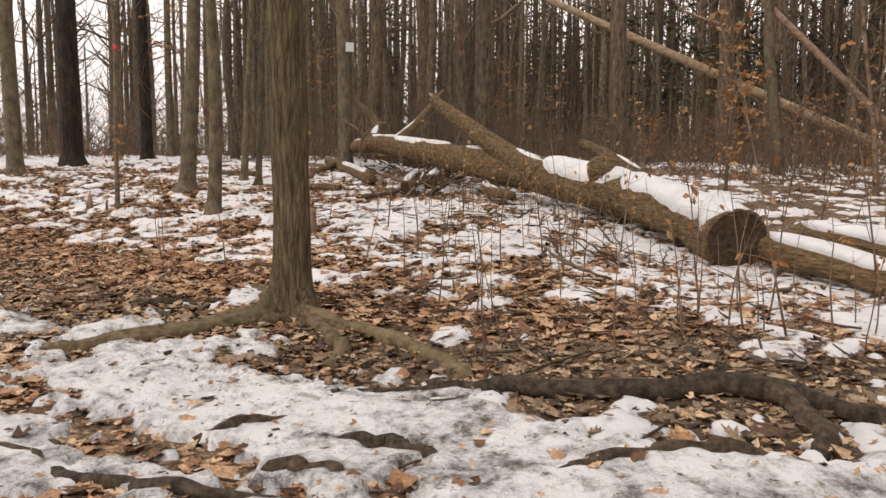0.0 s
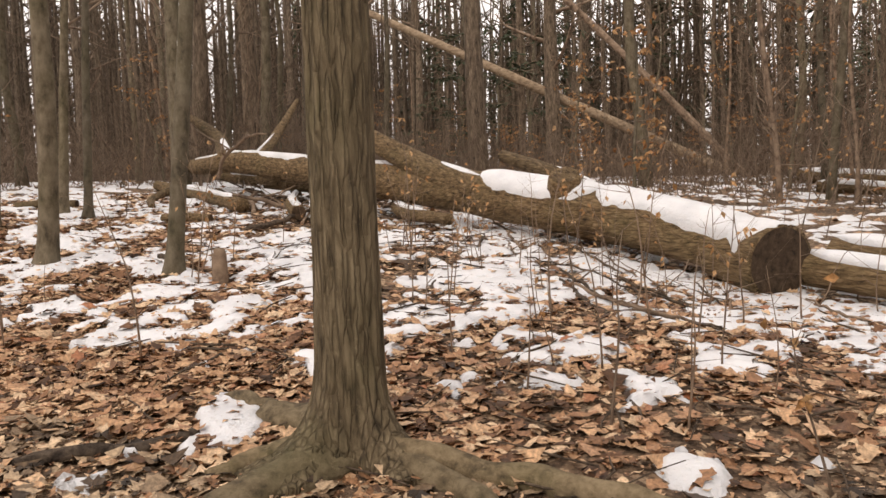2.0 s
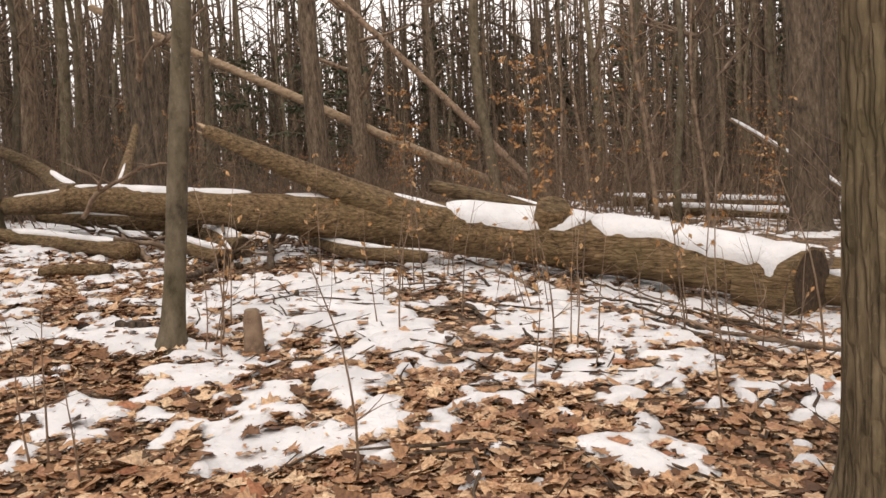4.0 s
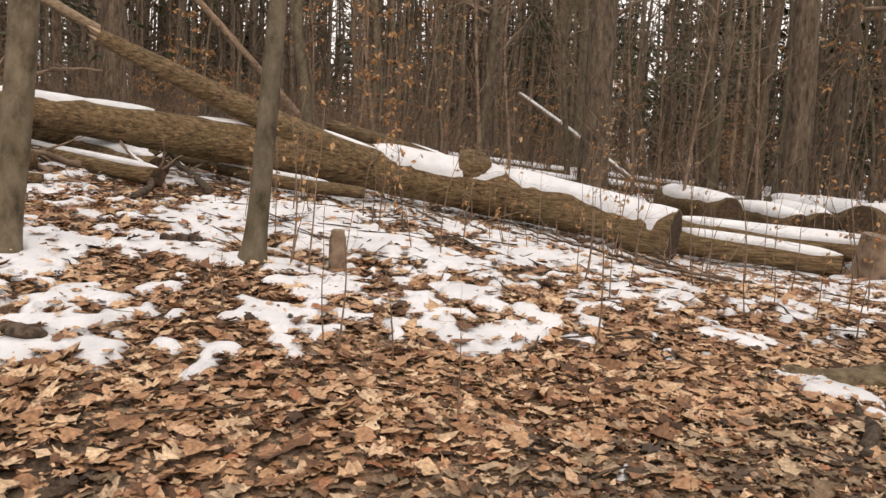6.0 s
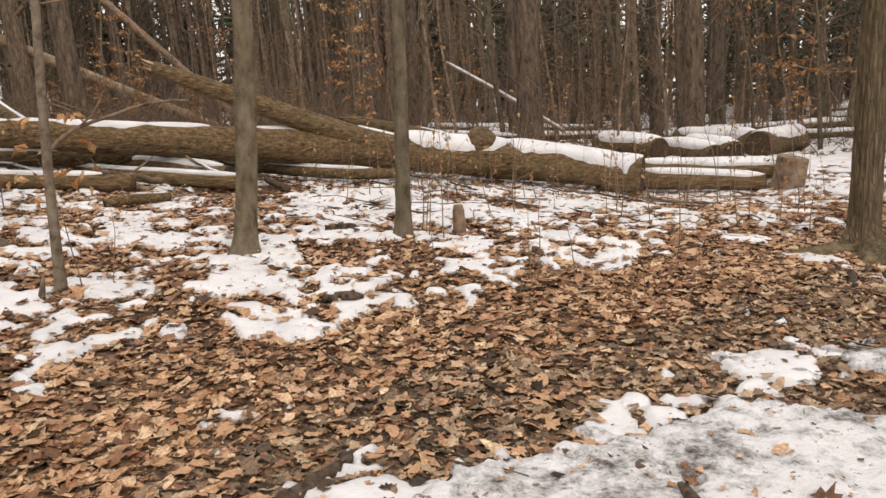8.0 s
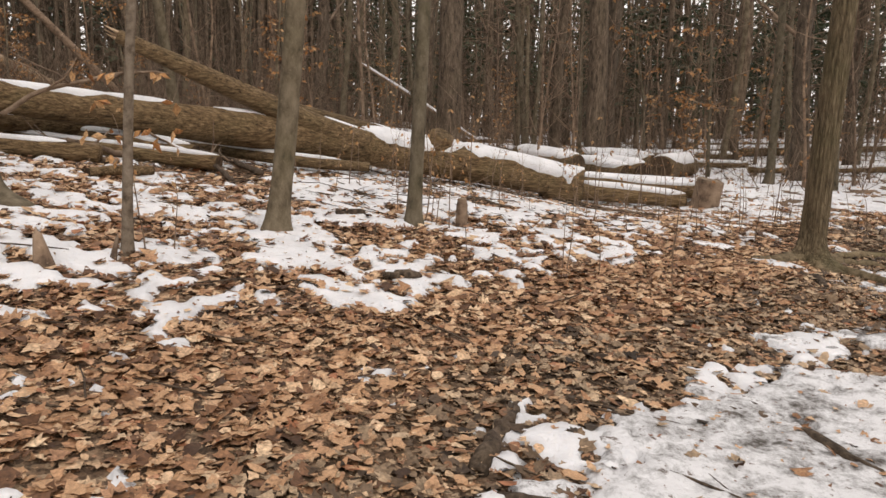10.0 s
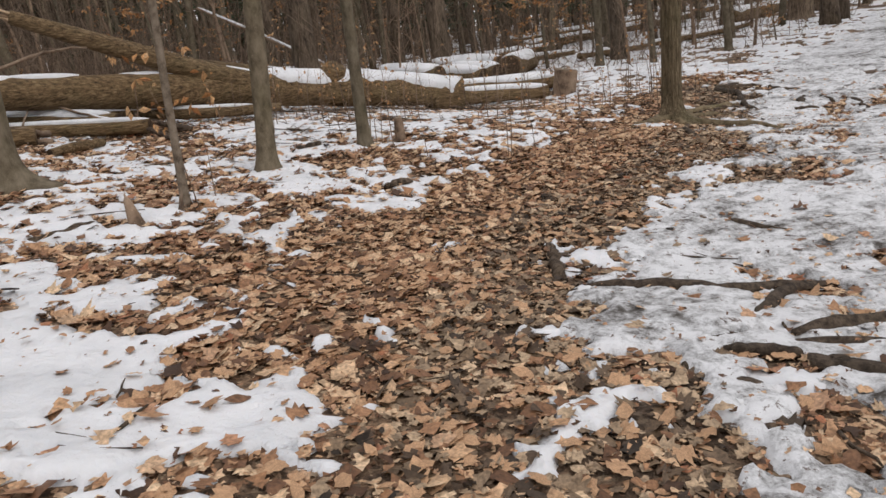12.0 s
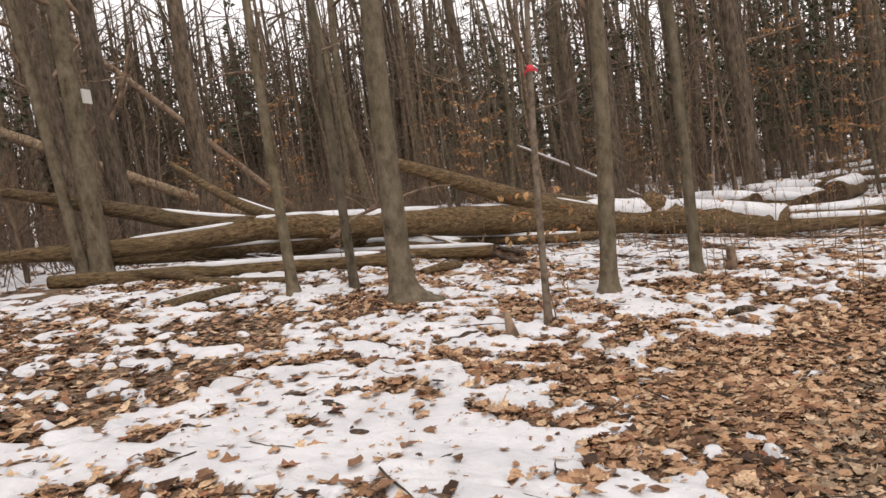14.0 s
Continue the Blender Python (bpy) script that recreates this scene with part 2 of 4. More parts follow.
def tube(pts, rad, n=8, ridge=0.0, wave=0.0, seed=0.0, knots=7.0, caps=True):
    """Vertices and faces of a stem along pts; ridge: bark relief, wave: uneven girth."""
    p, r = np.asarray(pts, float), np.asarray(rad, float)
    tan = np.gradient(p, axis=0)
    tan /= np.linalg.norm(tan, axis=1)[:, None] + 1e-9
    ref = np.array([0, 0, 1.0]) if abs(tan[:, 2]).mean() < 0.75 else np.array([1.0, 0, 0])
    s = np.cross(tan, ref)
    s /= np.linalg.norm(s, axis=1)[:, None] + 1e-9
    w = np.cross(s, tan)
    a = np.linspace(0, 2 * np.pi, n, endpoint=False)
    rr = np.repeat(r[:, None], n, 1)
    if ridge or wave:
        run = np.r_[0, np.cumsum(np.linalg.norm(np.diff(p, axis=0), axis=1))][:, None]
        cx, sx = np.cos(a)[None], np.sin(a)[None]
        e = vn(knots * cx + run * 0.9 + seed, knots * sx + seed * 1.7 + 50)
        f = vn(1.3 * cx + run * 1.6 + seed, 1.3 * sx + seed + 90 + run * 0.7)
        rr = rr * (1 + ridge * (0.5 - 2 * abs(e - 0.5)) + wave * (f - 0.5))
    v = p[:, None] + rr[:, :, None] * (np.cos(a)[None, :, None] * s[:, None] + np.sin(a)[None, :, None] * w[:, None])
    k = len(p)
    i, j = np.meshgrid(np.arange(n), np.arange(k - 1))
    fq = np.stack([j * n + i, (j + 1) * n + i, (j + 1) * n + (i + 1) % n, j * n + (i + 1) % n], -1).reshape(-1, 4)
    faces = [tuple(q) for q in fq.tolist()]
    if caps:
        faces += [tuple(range(n)), tuple(range(k * n - 1, (k - 1) * n - 1, -1))]
    return v.reshape(-1, 3), faces


class Heap:
    """Collects tubes and leaves into one mesh."""

    def __init__(self):
        self.v, self.f, self.n = [], [], 0

    def add(self, v, f):
        self.v.append(np.asarray(v, float))
        self.f += [tuple(i + self.n for i in q) for q in f]
        self.n += len(v)
        return self

    def make(self, name, mat, parent=None, label="", smooth=True):
        return mesh(name, np.vstack(self.v), self.f, mat, parent, label, smooth)


def thing(name, x, y, z, label, category, group=""):
    return tagged(new(name), label, category, group)


rnd = random.Random(5)


# ---- forest floor ----
def stretch(n, near, far):
    u = np.linspace(-1, 1, n)
    k = 5.2
    return near * np.sinh(k * u) / np.sinh(k) * (far / near)


gx, gy = np.meshgrid(-3 + stretch(240, 1, 260), -1 + stretch(240, 1, 260))
n0 = 240
jj, ii = np.meshgrid(np.arange(n0 - 1), np.arange(n0 - 1), indexing="ij")
gf = np.stack([jj * n0 + ii, jj * n0 + ii + 1, (jj + 1) * n0 + ii + 1, (jj + 1) * n0 + ii], -1).reshape(-1, 4)
ground = tagged(new("ground", quads("ground", np.c_[gx.ravel(), gy.ravel(), ground_z(gx, gy).ravel()], gf, M_GROUND)), "damp brown forest floor of leaf mould and mud", "ground", kind="structure")

TRAIL = [(-3.7, -7.6, 0.75), (-2.9, -6.3, 1.15), (-1.8, -4.8, 1.0), (0.3, -2.7, 0.95), (1.7, -0.7, 1.05), (2.9, 0.6, 0.9), (5.0, 2.6, 1.3), (9.0, 5.5, 1.8), (17, 11, 2.4)]


def near_line(x, y, line):
    """How far inside a band along a line with half-widths; over 0 is inside."""
    best = np.full(np.shape(x), -99.0)
    for (ax, ay, aw), (bx, by, bw) in zip(line, line[1:]):
        dx, dy = bx - ax, by - ay
        u = np.clip(((x - ax) * dx + (y - ay) * dy) / (dx * dx + dy * dy), 0, 1)
        d = np.hypot(x - ax - u * dx, y - ay - u * dy)
        best = np.maximum(best, 1 - d / (aw + u * (bw - aw)))
    return best


def fuzz(x, y):
    u, w = x + 0.35 * vn(x * 2 + 9, y * 2), y + 0.35 * vn(x * 2, y * 2 + 60)
    a = vn(u * 0.9 + 3, w * 0.9 + 8) * 0.27 + vn(u * 2.2 + 30, w * 2.2) * 0.29
    return a + vn(u * 4.7, w * 4.7 + 70) * 0.26 + vn(x * 11 + 5, y * 11) * 0.18


# Snow lies thick or thin round these spots: x, y, half-lengths, turn, amount.
DRIFTS = [(-7.0, -6.1, 1.6, 0.8, 12, 0.62), (-6.56, -7.16, 0.75, 0.35, 12, 0.35), (-5.55, -6.75, 0.6, 0.24, 15, 0.4), (-6.5, -4.95, 0.8, 0.35, 10, -0.3), (-7.1, -3.3, 1.2, 0.4, 15, 0.28),
          (-4.7, -2.3, 0.75, 0.7, 40, 0.16), (-3.9, 1.9, 3.0, 1.6, 10, 0.05), (-5.4, 0.2, 1.0, 0.7, 0, 0.1), (-4.6, 3.2, 2.2, 0.5, -20, 0.25),
          (-2.3, -3.5, 0.4, 0.25, 30, 0.4), (-0.5, -0.55, 0.24, 0.18, 0, 0.55), (1.2, 4.6, 2.4, 0.8, 15, 0.2), (0.2, 3.2, 1.4, 0.9, 20, -0.1), (-9.3, -3.4, 1.5, 0.8, 20, -0.35)]
BARE = [(-5.2, -8.6, 1.3), (-4.75, -6.0, 0.95), (-4.2, -4.2, 1.2), (-2.2, -2.2, 1.15), (-0.7, -0.9, 0.9), (0.5, 0.6, 0.9), (1.5, 2.2, 0.85), (2.6, 3.6, 0.5)]


# Small single patches: x, y, size.
SPOTS = [(-2.3, -0.95, 0.13), (-3.0, -1.0, 0.14), (-1.9, -0.55, 0.13), (-3.46, -1.34, 0.24), (-3.4, -1.95, 0.2), (-4.5, -2.95, 0.27), (-5.3, -2.3, 0.28), (-5.9, -2.75, 0.22), (-4.19, -6.0, 0.12), (-4.22, -6.9, 0.2),
         (-4.53, -7.1, 0.13), (-4.7, -7.3, 0.14), (0.88, 1.14, 0.22), (0.74, 3.0, 0.22), (1.35, 3.1, 0.24), (-1.65, 1.0, 0.25), (-2.25, -0.2, 0.1), (-1.3, -3.05, 0.22), (-6.4, -4.35, 0.24), (-7.1, -4.6, 0.3),
         (-0.5, -0.42, 0.2), (-0.25, -0.6, 0.13), (-3.0, -0.3, 0.12), (-0.4, -0.85, 0.12)]

MORE_SPOTS = [(-6.57, -5.14, 0.22), (-5.7, -6.75, 0.2), (-5.46, -6.5, 0.2), (-5.48, -6.88, 0.22), (-3.72, -5.38, 0.17), (-3.42, -4.75, 0.25), (-2.3, -3.72, 0.3), (-3.37, -6.91, 0.15), (-5.08, -2.12, 0.2), (-5.5, -1.99, 0.24),
              (-5.2, -1.53, 0.22), (-5.19, -0.54, 0.25), (-6.11, 1.62, 0.4), (-7.72, -6.44, 0.3), (-6.3, -3.4, 0.16), (-5.95, -3.5, 0.16), (-4.19, -6.14, 0.12), (-6.26, -4.77, 0.22), (-2.92, -0.62, 0.2), (-6.57, -1.43, 0.25),
              (-3.61, 0.89, 0.3), (-0.41, -0.36, 0.16), (-2.82, 0.01, 0.2), (-7.35, -1.81, 0.24), (0.79, 1.02, 0.12), (0.1, 1.57, 0.18), (-0.24, 2.36, 0.26), (-0.58, 1.67, 0.15), (1.53, 2.76, 0.16), (-0.05, 2.11, 0.2)]
# Small gaps in the snow: x, y, size.
HOLES = [(-6.21, -5.6, 0.28), (-6.5, -5.56, 0.2), (-6.03, -6.46, 0.18), (-6.33, -4.08, 0.25), (-6.96, -4.23, 0.25), (-6.7, -4.5, 0.28), (-5.91, -6.09, 0.26), (-5.54, -5.54, 0.25), (-6.48, -7.26, 0.22), (-5.57, -3.2, 0.14), (-4.83, -3.32, 0.2), (-3.84, -6.13, 0.16), (-7.2, -7.15, 0.25), (-6.44, -4.5, 0.2)]


def ice_field(x, y):
    gap = np.exp(-(((x + 1.05) / 0.75) ** 2 + ((y + 3.45) / 0.42) ** 2)) + 0.8 * np.exp(-(((x - 2.5) / 0.5) ** 2 + ((y - 1.9) / 0.5) ** 2)) + 0.9 * np.exp(-(((x + 3.9) / 0.8) ** 2 + ((y + 7.3) / 0.6) ** 2))
    return np.minimum(near_line(x, y, TRAIL) * 1.3, 0.36) + (fuzz(x, y) - 0.5) * 2.3 + 0.3 * (vn(x * 19 + 4, y * 19) - 0.5) - 0.03 - 0.75 * gap


def snow_field(x, y):
    m = (fuzz(x, y) - 0.53) * 2.3 + 0.8 * (vn(x * 6 + 2, y * 6 + 31) - 0.5) + 0.62 * (vn(x * 14 + 2, y * 14 + 7) - 0.5)
    for cx, cy, ra, rb, turn, amount in DRIFTS:
        c, s = math.cos(radians(turn)), math.sin(radians(turn))
        u, v = (x - cx) * c + (y - cy) * s, (y - cy) * c - (x - cx) * s
        m = m + amount * np.exp(-((u / ra) ** 2 + (v / rb) ** 2))
    m = m - 0.6 * np.clip(near_line(x, y, BARE) * 2.2 + 0.25, 0, 1)
    m = m - 0.4 * np.clip(near_line(x, y, TRAIL) * 2, 0, 1)
    m = m + 0.08 * np.clip((y - 3) / 4, 0, 1) - 0.34 * np.clip((y - 5.2) / 1.5, 0, 1) * np.clip(-x / 2, 0, 1)
    for cx, cy, size in SPOTS + MORE_SPOTS:
        m = m + 0.75 * np.exp(-(((x - cx) / (1.15 * size)) ** 2 + ((y - cy) / (0.85 * size)) ** 2))
    for cx, cy, size in HOLES:
        m = m - 0.8 * np.exp(-(((x - cx) / (1.15 * size)) ** 2 + ((y - cy) / (0.85 * size)) ** 2))
    return m


def sheet(field, x0, x1, y0, y1, step, thick, sink, hole=None):
    """A layer lying on the floor wherever its field is over 0; its edges dip into the leaves."""
    xs, ys = np.meshgrid(np.arange(x0, x1, step), np.arange(y0, y1, step))
    m = field(xs, ys)
    rise = np.clip(m / 0.22, 0, 1)
    z = ground_z(xs, ys) + np.where(m > 0, 0.006 + thick * rise * (2 - rise) * (0.4 + 0.6 * vn(xs * 3, ys * 3) + 0.6 * vn(xs * 8 + 3, ys * 8) + 0.5 * vn(xs * 15 + 7, ys * 15)), sink)
    ny, nx = xs.shape
    on = m > 0
    keep = on[:-1, :-1] | on[1:, :-1] | on[:-1, 1:] | on[1:, 1:]
    if hole:
        hx0, hx1, hy0, hy1 = hole
        keep &= ~((xs[:-1, :-1] >= hx0) & (xs[:-1, :-1] + step <= hx1 + 1e-6) & (ys[:-1, :-1] >= hy0) & (ys[:-1, :-1] + step <= hy1 + 1e-6))
    j, i = np.nonzero(keep)
    f = np.stack([j * nx + i, j * nx + i + 1, (j + 1) * nx + i + 1, (j + 1) * nx + i], -1)
    used, inv = np.unique(f, return_inverse=True)
    return np.c_[xs.ravel(), ys.ravel(), z.ravel()][used], inv.reshape(f.shape)


for field, thick, mat, nm, txt, spans in (
    (snow_field, 0.026, M_SNOW, "snow_patches", "thin patches of old white snow on the leaves", ((-11, 6, -8.6, 7.4, 0.036, None), (-23, 15, -14, 24, 0.09, (-10.98, 5.97, -8.56, 7.34)), (-75, 75, -30, 95, 0.6, (-23, 15, -14, 24)))),
    (ice_field, 0.036, M_ICE, "trail_ice", "grey trodden ice and slush on the trail", ((-5.5, 7, -8.6, 5, 0.035, None), (-5.5, 19, -8.6, 13.5, 0.2, (-5.5, 7, -8.6, 5)))),
):
    allv, allf, count = [], [], 0
    for x0, x1, y0, y1, step, hole in spans:
        v, f = sheet(field, x0, x1, y0, y1, step, thick, -0.025, hole)
        allv.append(v), allf.append(f + count)
        count += len(v)
    tagged(new(nm, quads(nm, np.vstack(allv), np.vstack(allf), mat)), txt, "snow", kind="stuff")

# ---- fallen leaves ----
OUT = [(0.0, -0.5), (0.1, -0.38), (0.36, -0.3), (0.22, -0.12), (0.5, 0.06), (0.24, 0.12), (0.3, 0.34), (0.1, 0.28), (0.0, 0.55)]
OVAL = [(0.01, -0.55), (0.13, -0.42), (0.21, -0.28), (0.26, -0.12), (0.27, 0.03), (0.24, 0.18), (0.18, 0.32), (0.09, 0.44), (0.0, 0.55)]


def leaf_shape(rng, curl, use=tuple(range(9))):
    """One curled, lobed leaf of unit length: half outlines joined along a bent midrib."""
    pts, faces = [], []
    wide, bend, cup = rng.uniform(0.75, 1.2), rng.uniform(-0.9, 0.9) * curl, rng.uniform(-0.3, 1.2) * curl
    oval = rng.choice([0.0, 0.0, 0.15, 0.35, 0.85, 1.0])
    mixed = [(a + (c - a) * oval, b + (d - b) * oval) for (a, b), (c, d) in zip(OUT, OVAL)]
    mixed = [mixed[q] for q in use]
    for side in (-1, 1):
        pts += [(side * x * wide * rng.uniform(0.8, 1.2), y, bend * y * y + cup * x * x * 1.6 + rng.uniform(-0.05, 0.05)) for x, y in mixed]
    k = len(use)
    for i in range(k - 1):
        faces.append((i, i + 1, k + i + 1, k + i))
    return np.array(pts), np.array(faces)


def scatter(spots, sizes, rng, shapes):
    """Leaves laid on the floor at random turns, as arrays."""
    vs, fs, n = [], [], 0
    at = np.array(spots)
    low = ground_z(at[:, 0], at[:, 1]) + np.where((snow_field(at[:, 0], at[:, 1]) > 0.05) | (ice_field(at[:, 0], at[:, 1]) > 0.05), 0.035, 0.006)
    for (x, y), z in zip(spots, low):
        v, f = shapes[rng.randrange(len(shapes))]
        s, a, t1, t2 = sizes[0] + (sizes[1] - sizes[0]) * rng.random() ** 1.5, rng.uniform(0, 6.28), rng.gauss(0, 0.2), rng.gauss(0, 0.2)
        ca, sa = math.cos(a), math.sin(a)
        q = v * s
        q = np.c_[q[:, 0] * ca - q[:, 1] * sa, q[:, 0] * sa + q[:, 1] * ca, q[:, 2] + q[:, 0] * t1 + q[:, 1] * t2]
        vs.append(q + (x, y, z + rng.random() * 0.03))
        fs.append(f + n)
        n += len(v)
    return np.vstack(vs), np.vstack(fs)


def litter_spots(count, x0, x1, y0, y1, seed, on_snow=0.03, on_ice=0.04, thin=0.25):
    rs = np.random.RandomState(seed)
    x, y, u = rs.uniform(x0, x1, count), rs.uniform(y0, y1, count), rs.rand(count)
    s, t = snow_field(x, y) > 0.015, ice_field(x, y) > 0.02
    mud = np.exp(-(((x + 1.0) / 0.9) ** 2 + ((y + 3.6) / 0.7) ** 2)) + np.clip(near_line(x, y, TRAIL), 0, 1)
    ok = np.where(s, u < on_snow, np.where(t, u < on_ice, u < 1 - thin * np.clip(mud, 0, 1)))
    return list(zip(x[ok].tolist(), y[ok].tolist()))


lr = random.Random(11)
SHAPES = [leaf_shape(lr, 0.45, (0, 1, 3, 4, 6, 8)) for _ in range(26)]
LOBED = [leaf_shape(lr, curl) for curl in [0.2, 0.3, 0.4, 0.5, 0.9] * 8]
near_spots = litter_spots(27000, -8.6, 1.6, -8.4, 0.5, 3, 0.05) + litter_spots(9000, -2.5, 4.2, -1.5, 5.0, 4, 0.08)
wide_spots = litter_spots(11000, -8.6, 1.6, -8.4, 0.5, 33, 0.12) + litter_spots(9500, -10.5, 0.5, 0.2, 5.0, 5, 0.12) + litter_spots(7500, -13, -8.6, -8, 0.2, 12)


def muddy(x, y):
    """Whether leaves at this spot are trodden into the mud beside the trail."""
    return float(near_line(x, y, MUD)) + 0.9 * (float(fuzz(x, y)) - 0.5) > 0.12


MUD = [(-4.6, -7.3, 0.9), (-3.9, -5.6, 0.8), (-2.6, -3.7, 0.9), (-1.0, -2.6, 1.1), (0.5, -1.0, 0.9), (1.5, 0.5, 0.8), (2.2, 2.6, 0.9)]
mud_spots = [p for p in near_spots if muddy(*p)]
dry_spots = [p for p in near_spots if not muddy(*p)]
v1, f1 = scatter(dry_spots, (0.045, 0.14), lr, LOBED)
tagged(new("leaf_litter", quads("leaf_litter", v1, f1, M_LITTER)), "dry tan and brown lobed leaves matted over the floor", "leaves", kind="stuff")
v1, f1 = scatter(mud_spots, (0.04, 0.125), lr, LOBED)
tagged(new("muddy_leaves", quads("muddy_leaves", v1, f1, M_MUDLEAF)), "grey-brown trodden leaves pressed into mud by the trail", "leaves", kind="stuff")
v1, f1 = scatter(wide_spots, (0.045, 0.125), lr, SHAPES)
tagged(new("leaf_litter", quads("leaf_litter", v1, f1, M_LITTER)), "curled tan and brown fallen leaves lying among the snow", "leaves", kind="stuff")
CRUMBS = []
for q in range(12):
    w, k = lr.uniform(0.3, 0.7), lr.uniform(-0.3, 0.3)
    CRUMBS.append((np.array([(-w * 0.6, -0.4, k * 0.3), (w * 0.5, -0.5, 0), (w * 0.7, 0.1, k), (0.1, 0.5, 0.1), (-w * 0.8, 0.2, k), (0, 0, -0.08)]), np.array([(0, 1, 2, 5), (2, 3, 4, 5)])))
crumb_spots = litter_spots(42000, -8.6, 1.6, -8.4, 0.5, 31, 0.12, 0.17, 0.0) + litter_spots(16000, -2.5, 4.2, -2.5, 5.0, 32, 0.12, 0.17, 0.0)
v3, f3 = scatter(crumb_spots, (0.015, 0.055), lr, CRUMBS)
tagged(new("leaf_crumbs", quads("leaf_crumbs", v3, f3, M_LITTER)), "small broken bits of brown leaf on mud and snow", "leaves", kind="stuff")
v2, f2 = scatter(litter_spots(17000, -22, 12, -13, 24, 6), (0.07, 0.14), lr, SHAPES)
tagged(new("leaf_litter", quads("leaf_litter", v2, f2, M_LITTER)), "fallen leaves strewn further into the wood", "leaves", kind="stuff")


# ---- trees ----
def standing(x, y, r, h, lean=(0, 0), bend=0.15, seed=1.0, n=20, rings=60, ridge=0.0, flare=0.5, lobes=(), curve=(0.0, 0.0)):
    """A trunk from under the floor to its top: root flare, lean in metres per metre, gentle bends."""
    z0 = gz(x, y)
    s = np.r_[np.linspace(-0.12, 0.8, rings // 2), np.linspace(0.85, h, rings - rings // 2)]
    c = np.clip(s, 0, 3) * (2 * s - np.clip(s, 0, 3))
    px = x + lean[0] * s + curve[0] * c + bend * (vn(s * 0.35 + seed, s * 0 + 3) - vn(seed, 3.0)) * np.clip(s, 0, 3) / 3
    py = y + lean[1] * s + curve[1] * c + bend * (vn(s * 0.35 + seed, s * 0 + 33) - vn(seed, 33.0)) * np.clip(s, 0, 3) / 3
    rad = r * (1 - 0.75 * np.clip(s / h, 0, 1) ** 1.1) * (1 + flare * np.exp(-np.clip(s, 0, 9) / 0.13))
    v, f = tube(np.c_[px, py, z0 + s], rad, n, ridge, 0.1, seed, 6.0)
    if lobes:
        v = v.reshape(len(s), n, 3)
        for k in range(len(s)):
            fall = math.exp(-max(s[k], 0) / 0.11)
            c = np.array([px[k], py[k]])
            d = v[k, :, :2] - c
            ang = np.arctan2(d[:, 1], d[:, 0])
            gain = sum(w * np.maximum(0, np.cos(ang - radians(a))) ** (9 if n > 90 else 5) for a, w in lobes)
            v[k, :, :2] = c + d * (1 + fall * gain)[:, None]
        v = v.reshape(-1, 3)
    return v, f, np.c_[px, py, z0 + s], rad


def limb(start, direction, length, r, rng, segs=4, wob=0.18, up=0.1):
    p, d = [np.array(start, float)], np.array(direction, float)
    d /= np.linalg.norm(d)
    for _ in range(segs):
        d = d + np.array([rng.gauss(0, wob), rng.gauss(0, wob), rng.gauss(0, wob) + up])
        d /= np.linalg.norm(d)
        p.append(p[-1] + d * length / segs)
    return np.array(p), np.linspace(r, r * 0.25, segs + 1)


def bare_crown(axis, rad, rng, count, low, reach, twigs, sides=4):
    """Limbs with twigs along the upper part of a trunk."""
    heap = Heap()
    zs = axis[:, 2] - axis[0, 2]
    for _ in range(count):
        zz = zs[-1] * (low + (1 - low) * rng.random() ** 0.8) * 0.97
        i = int(np.clip(np.searchsorted(zs, zz), 1, len(zs) - 1))
        a = rng.uniform(0, 6.28)
        ln = reach * (1.15 - zz / zs[-1]) * rng.uniform(0.5, 1.2) + 0.3
        p, r = limb(axis[i], (math.cos(a), math.sin(a), rng.uniform(0.1, 1.1)), ln, max(0.012, rad[i] * 0.38), rng)
        heap.add(*tube(p, r, sides, caps=False))
        for _ in range(twigs):
            k = rng.randrange(1, len(p))
            q, s = limb(p[k], (rng.gauss(0, 1), rng.gauss(0, 1), rng.uniform(-0.2, 1)), ln * rng.uniform(0.2, 0.5), max(0.005, r[k] * 0.45), rng, 2)
            heap.add(*tube(q, s, 3, caps=False))
    return heap


def leaf_blade(base, direction, size, rng):
    """A hanging pointed leaf, folded along its rib."""
    d = np.array(direction, float)
    d /= np.linalg.norm(d)
    s = np.cross(d, (rng.gauss(0, 1), rng.gauss(0, 1), 0.4))
    s /= np.linalg.norm(s) + 1e-6
    nrm = np.cross(s, d) * 0.12 * size
    b = np.array(base)
    v = [b, b + d * size * 0.45 + s * size * 0.27 + nrm, b + d * size, b + d * size * 0.45 - s * size * 0.27 + nrm, b + d * size * 0.5 - nrm]
    return v, [(0, 1, 4), (1, 2, 4), (2, 3, 4), (3, 0, 4)]


# The trees beside the trail.
main_tree = thing("tree", 0, 0, 0, "mature tree with furrowed grey-brown bark and spreading roots", "tree")
v, f, ax, ra = standing(0, 0, 0.135, 13, (0.012, 0.003), 0.06, 2.0, 96, 190, 0.13, 0.28, ((-63, 1.7), (30, 1.7), (198, 2.2), (262, 1.2), (120, 0.8)))
mesh("trunk", v, f, M_FURROW, main_tree)
bare_crown(ax, ra, rnd, 22, 0.35, 3.0, 4).make("crown", M_TWIG, main_tree)


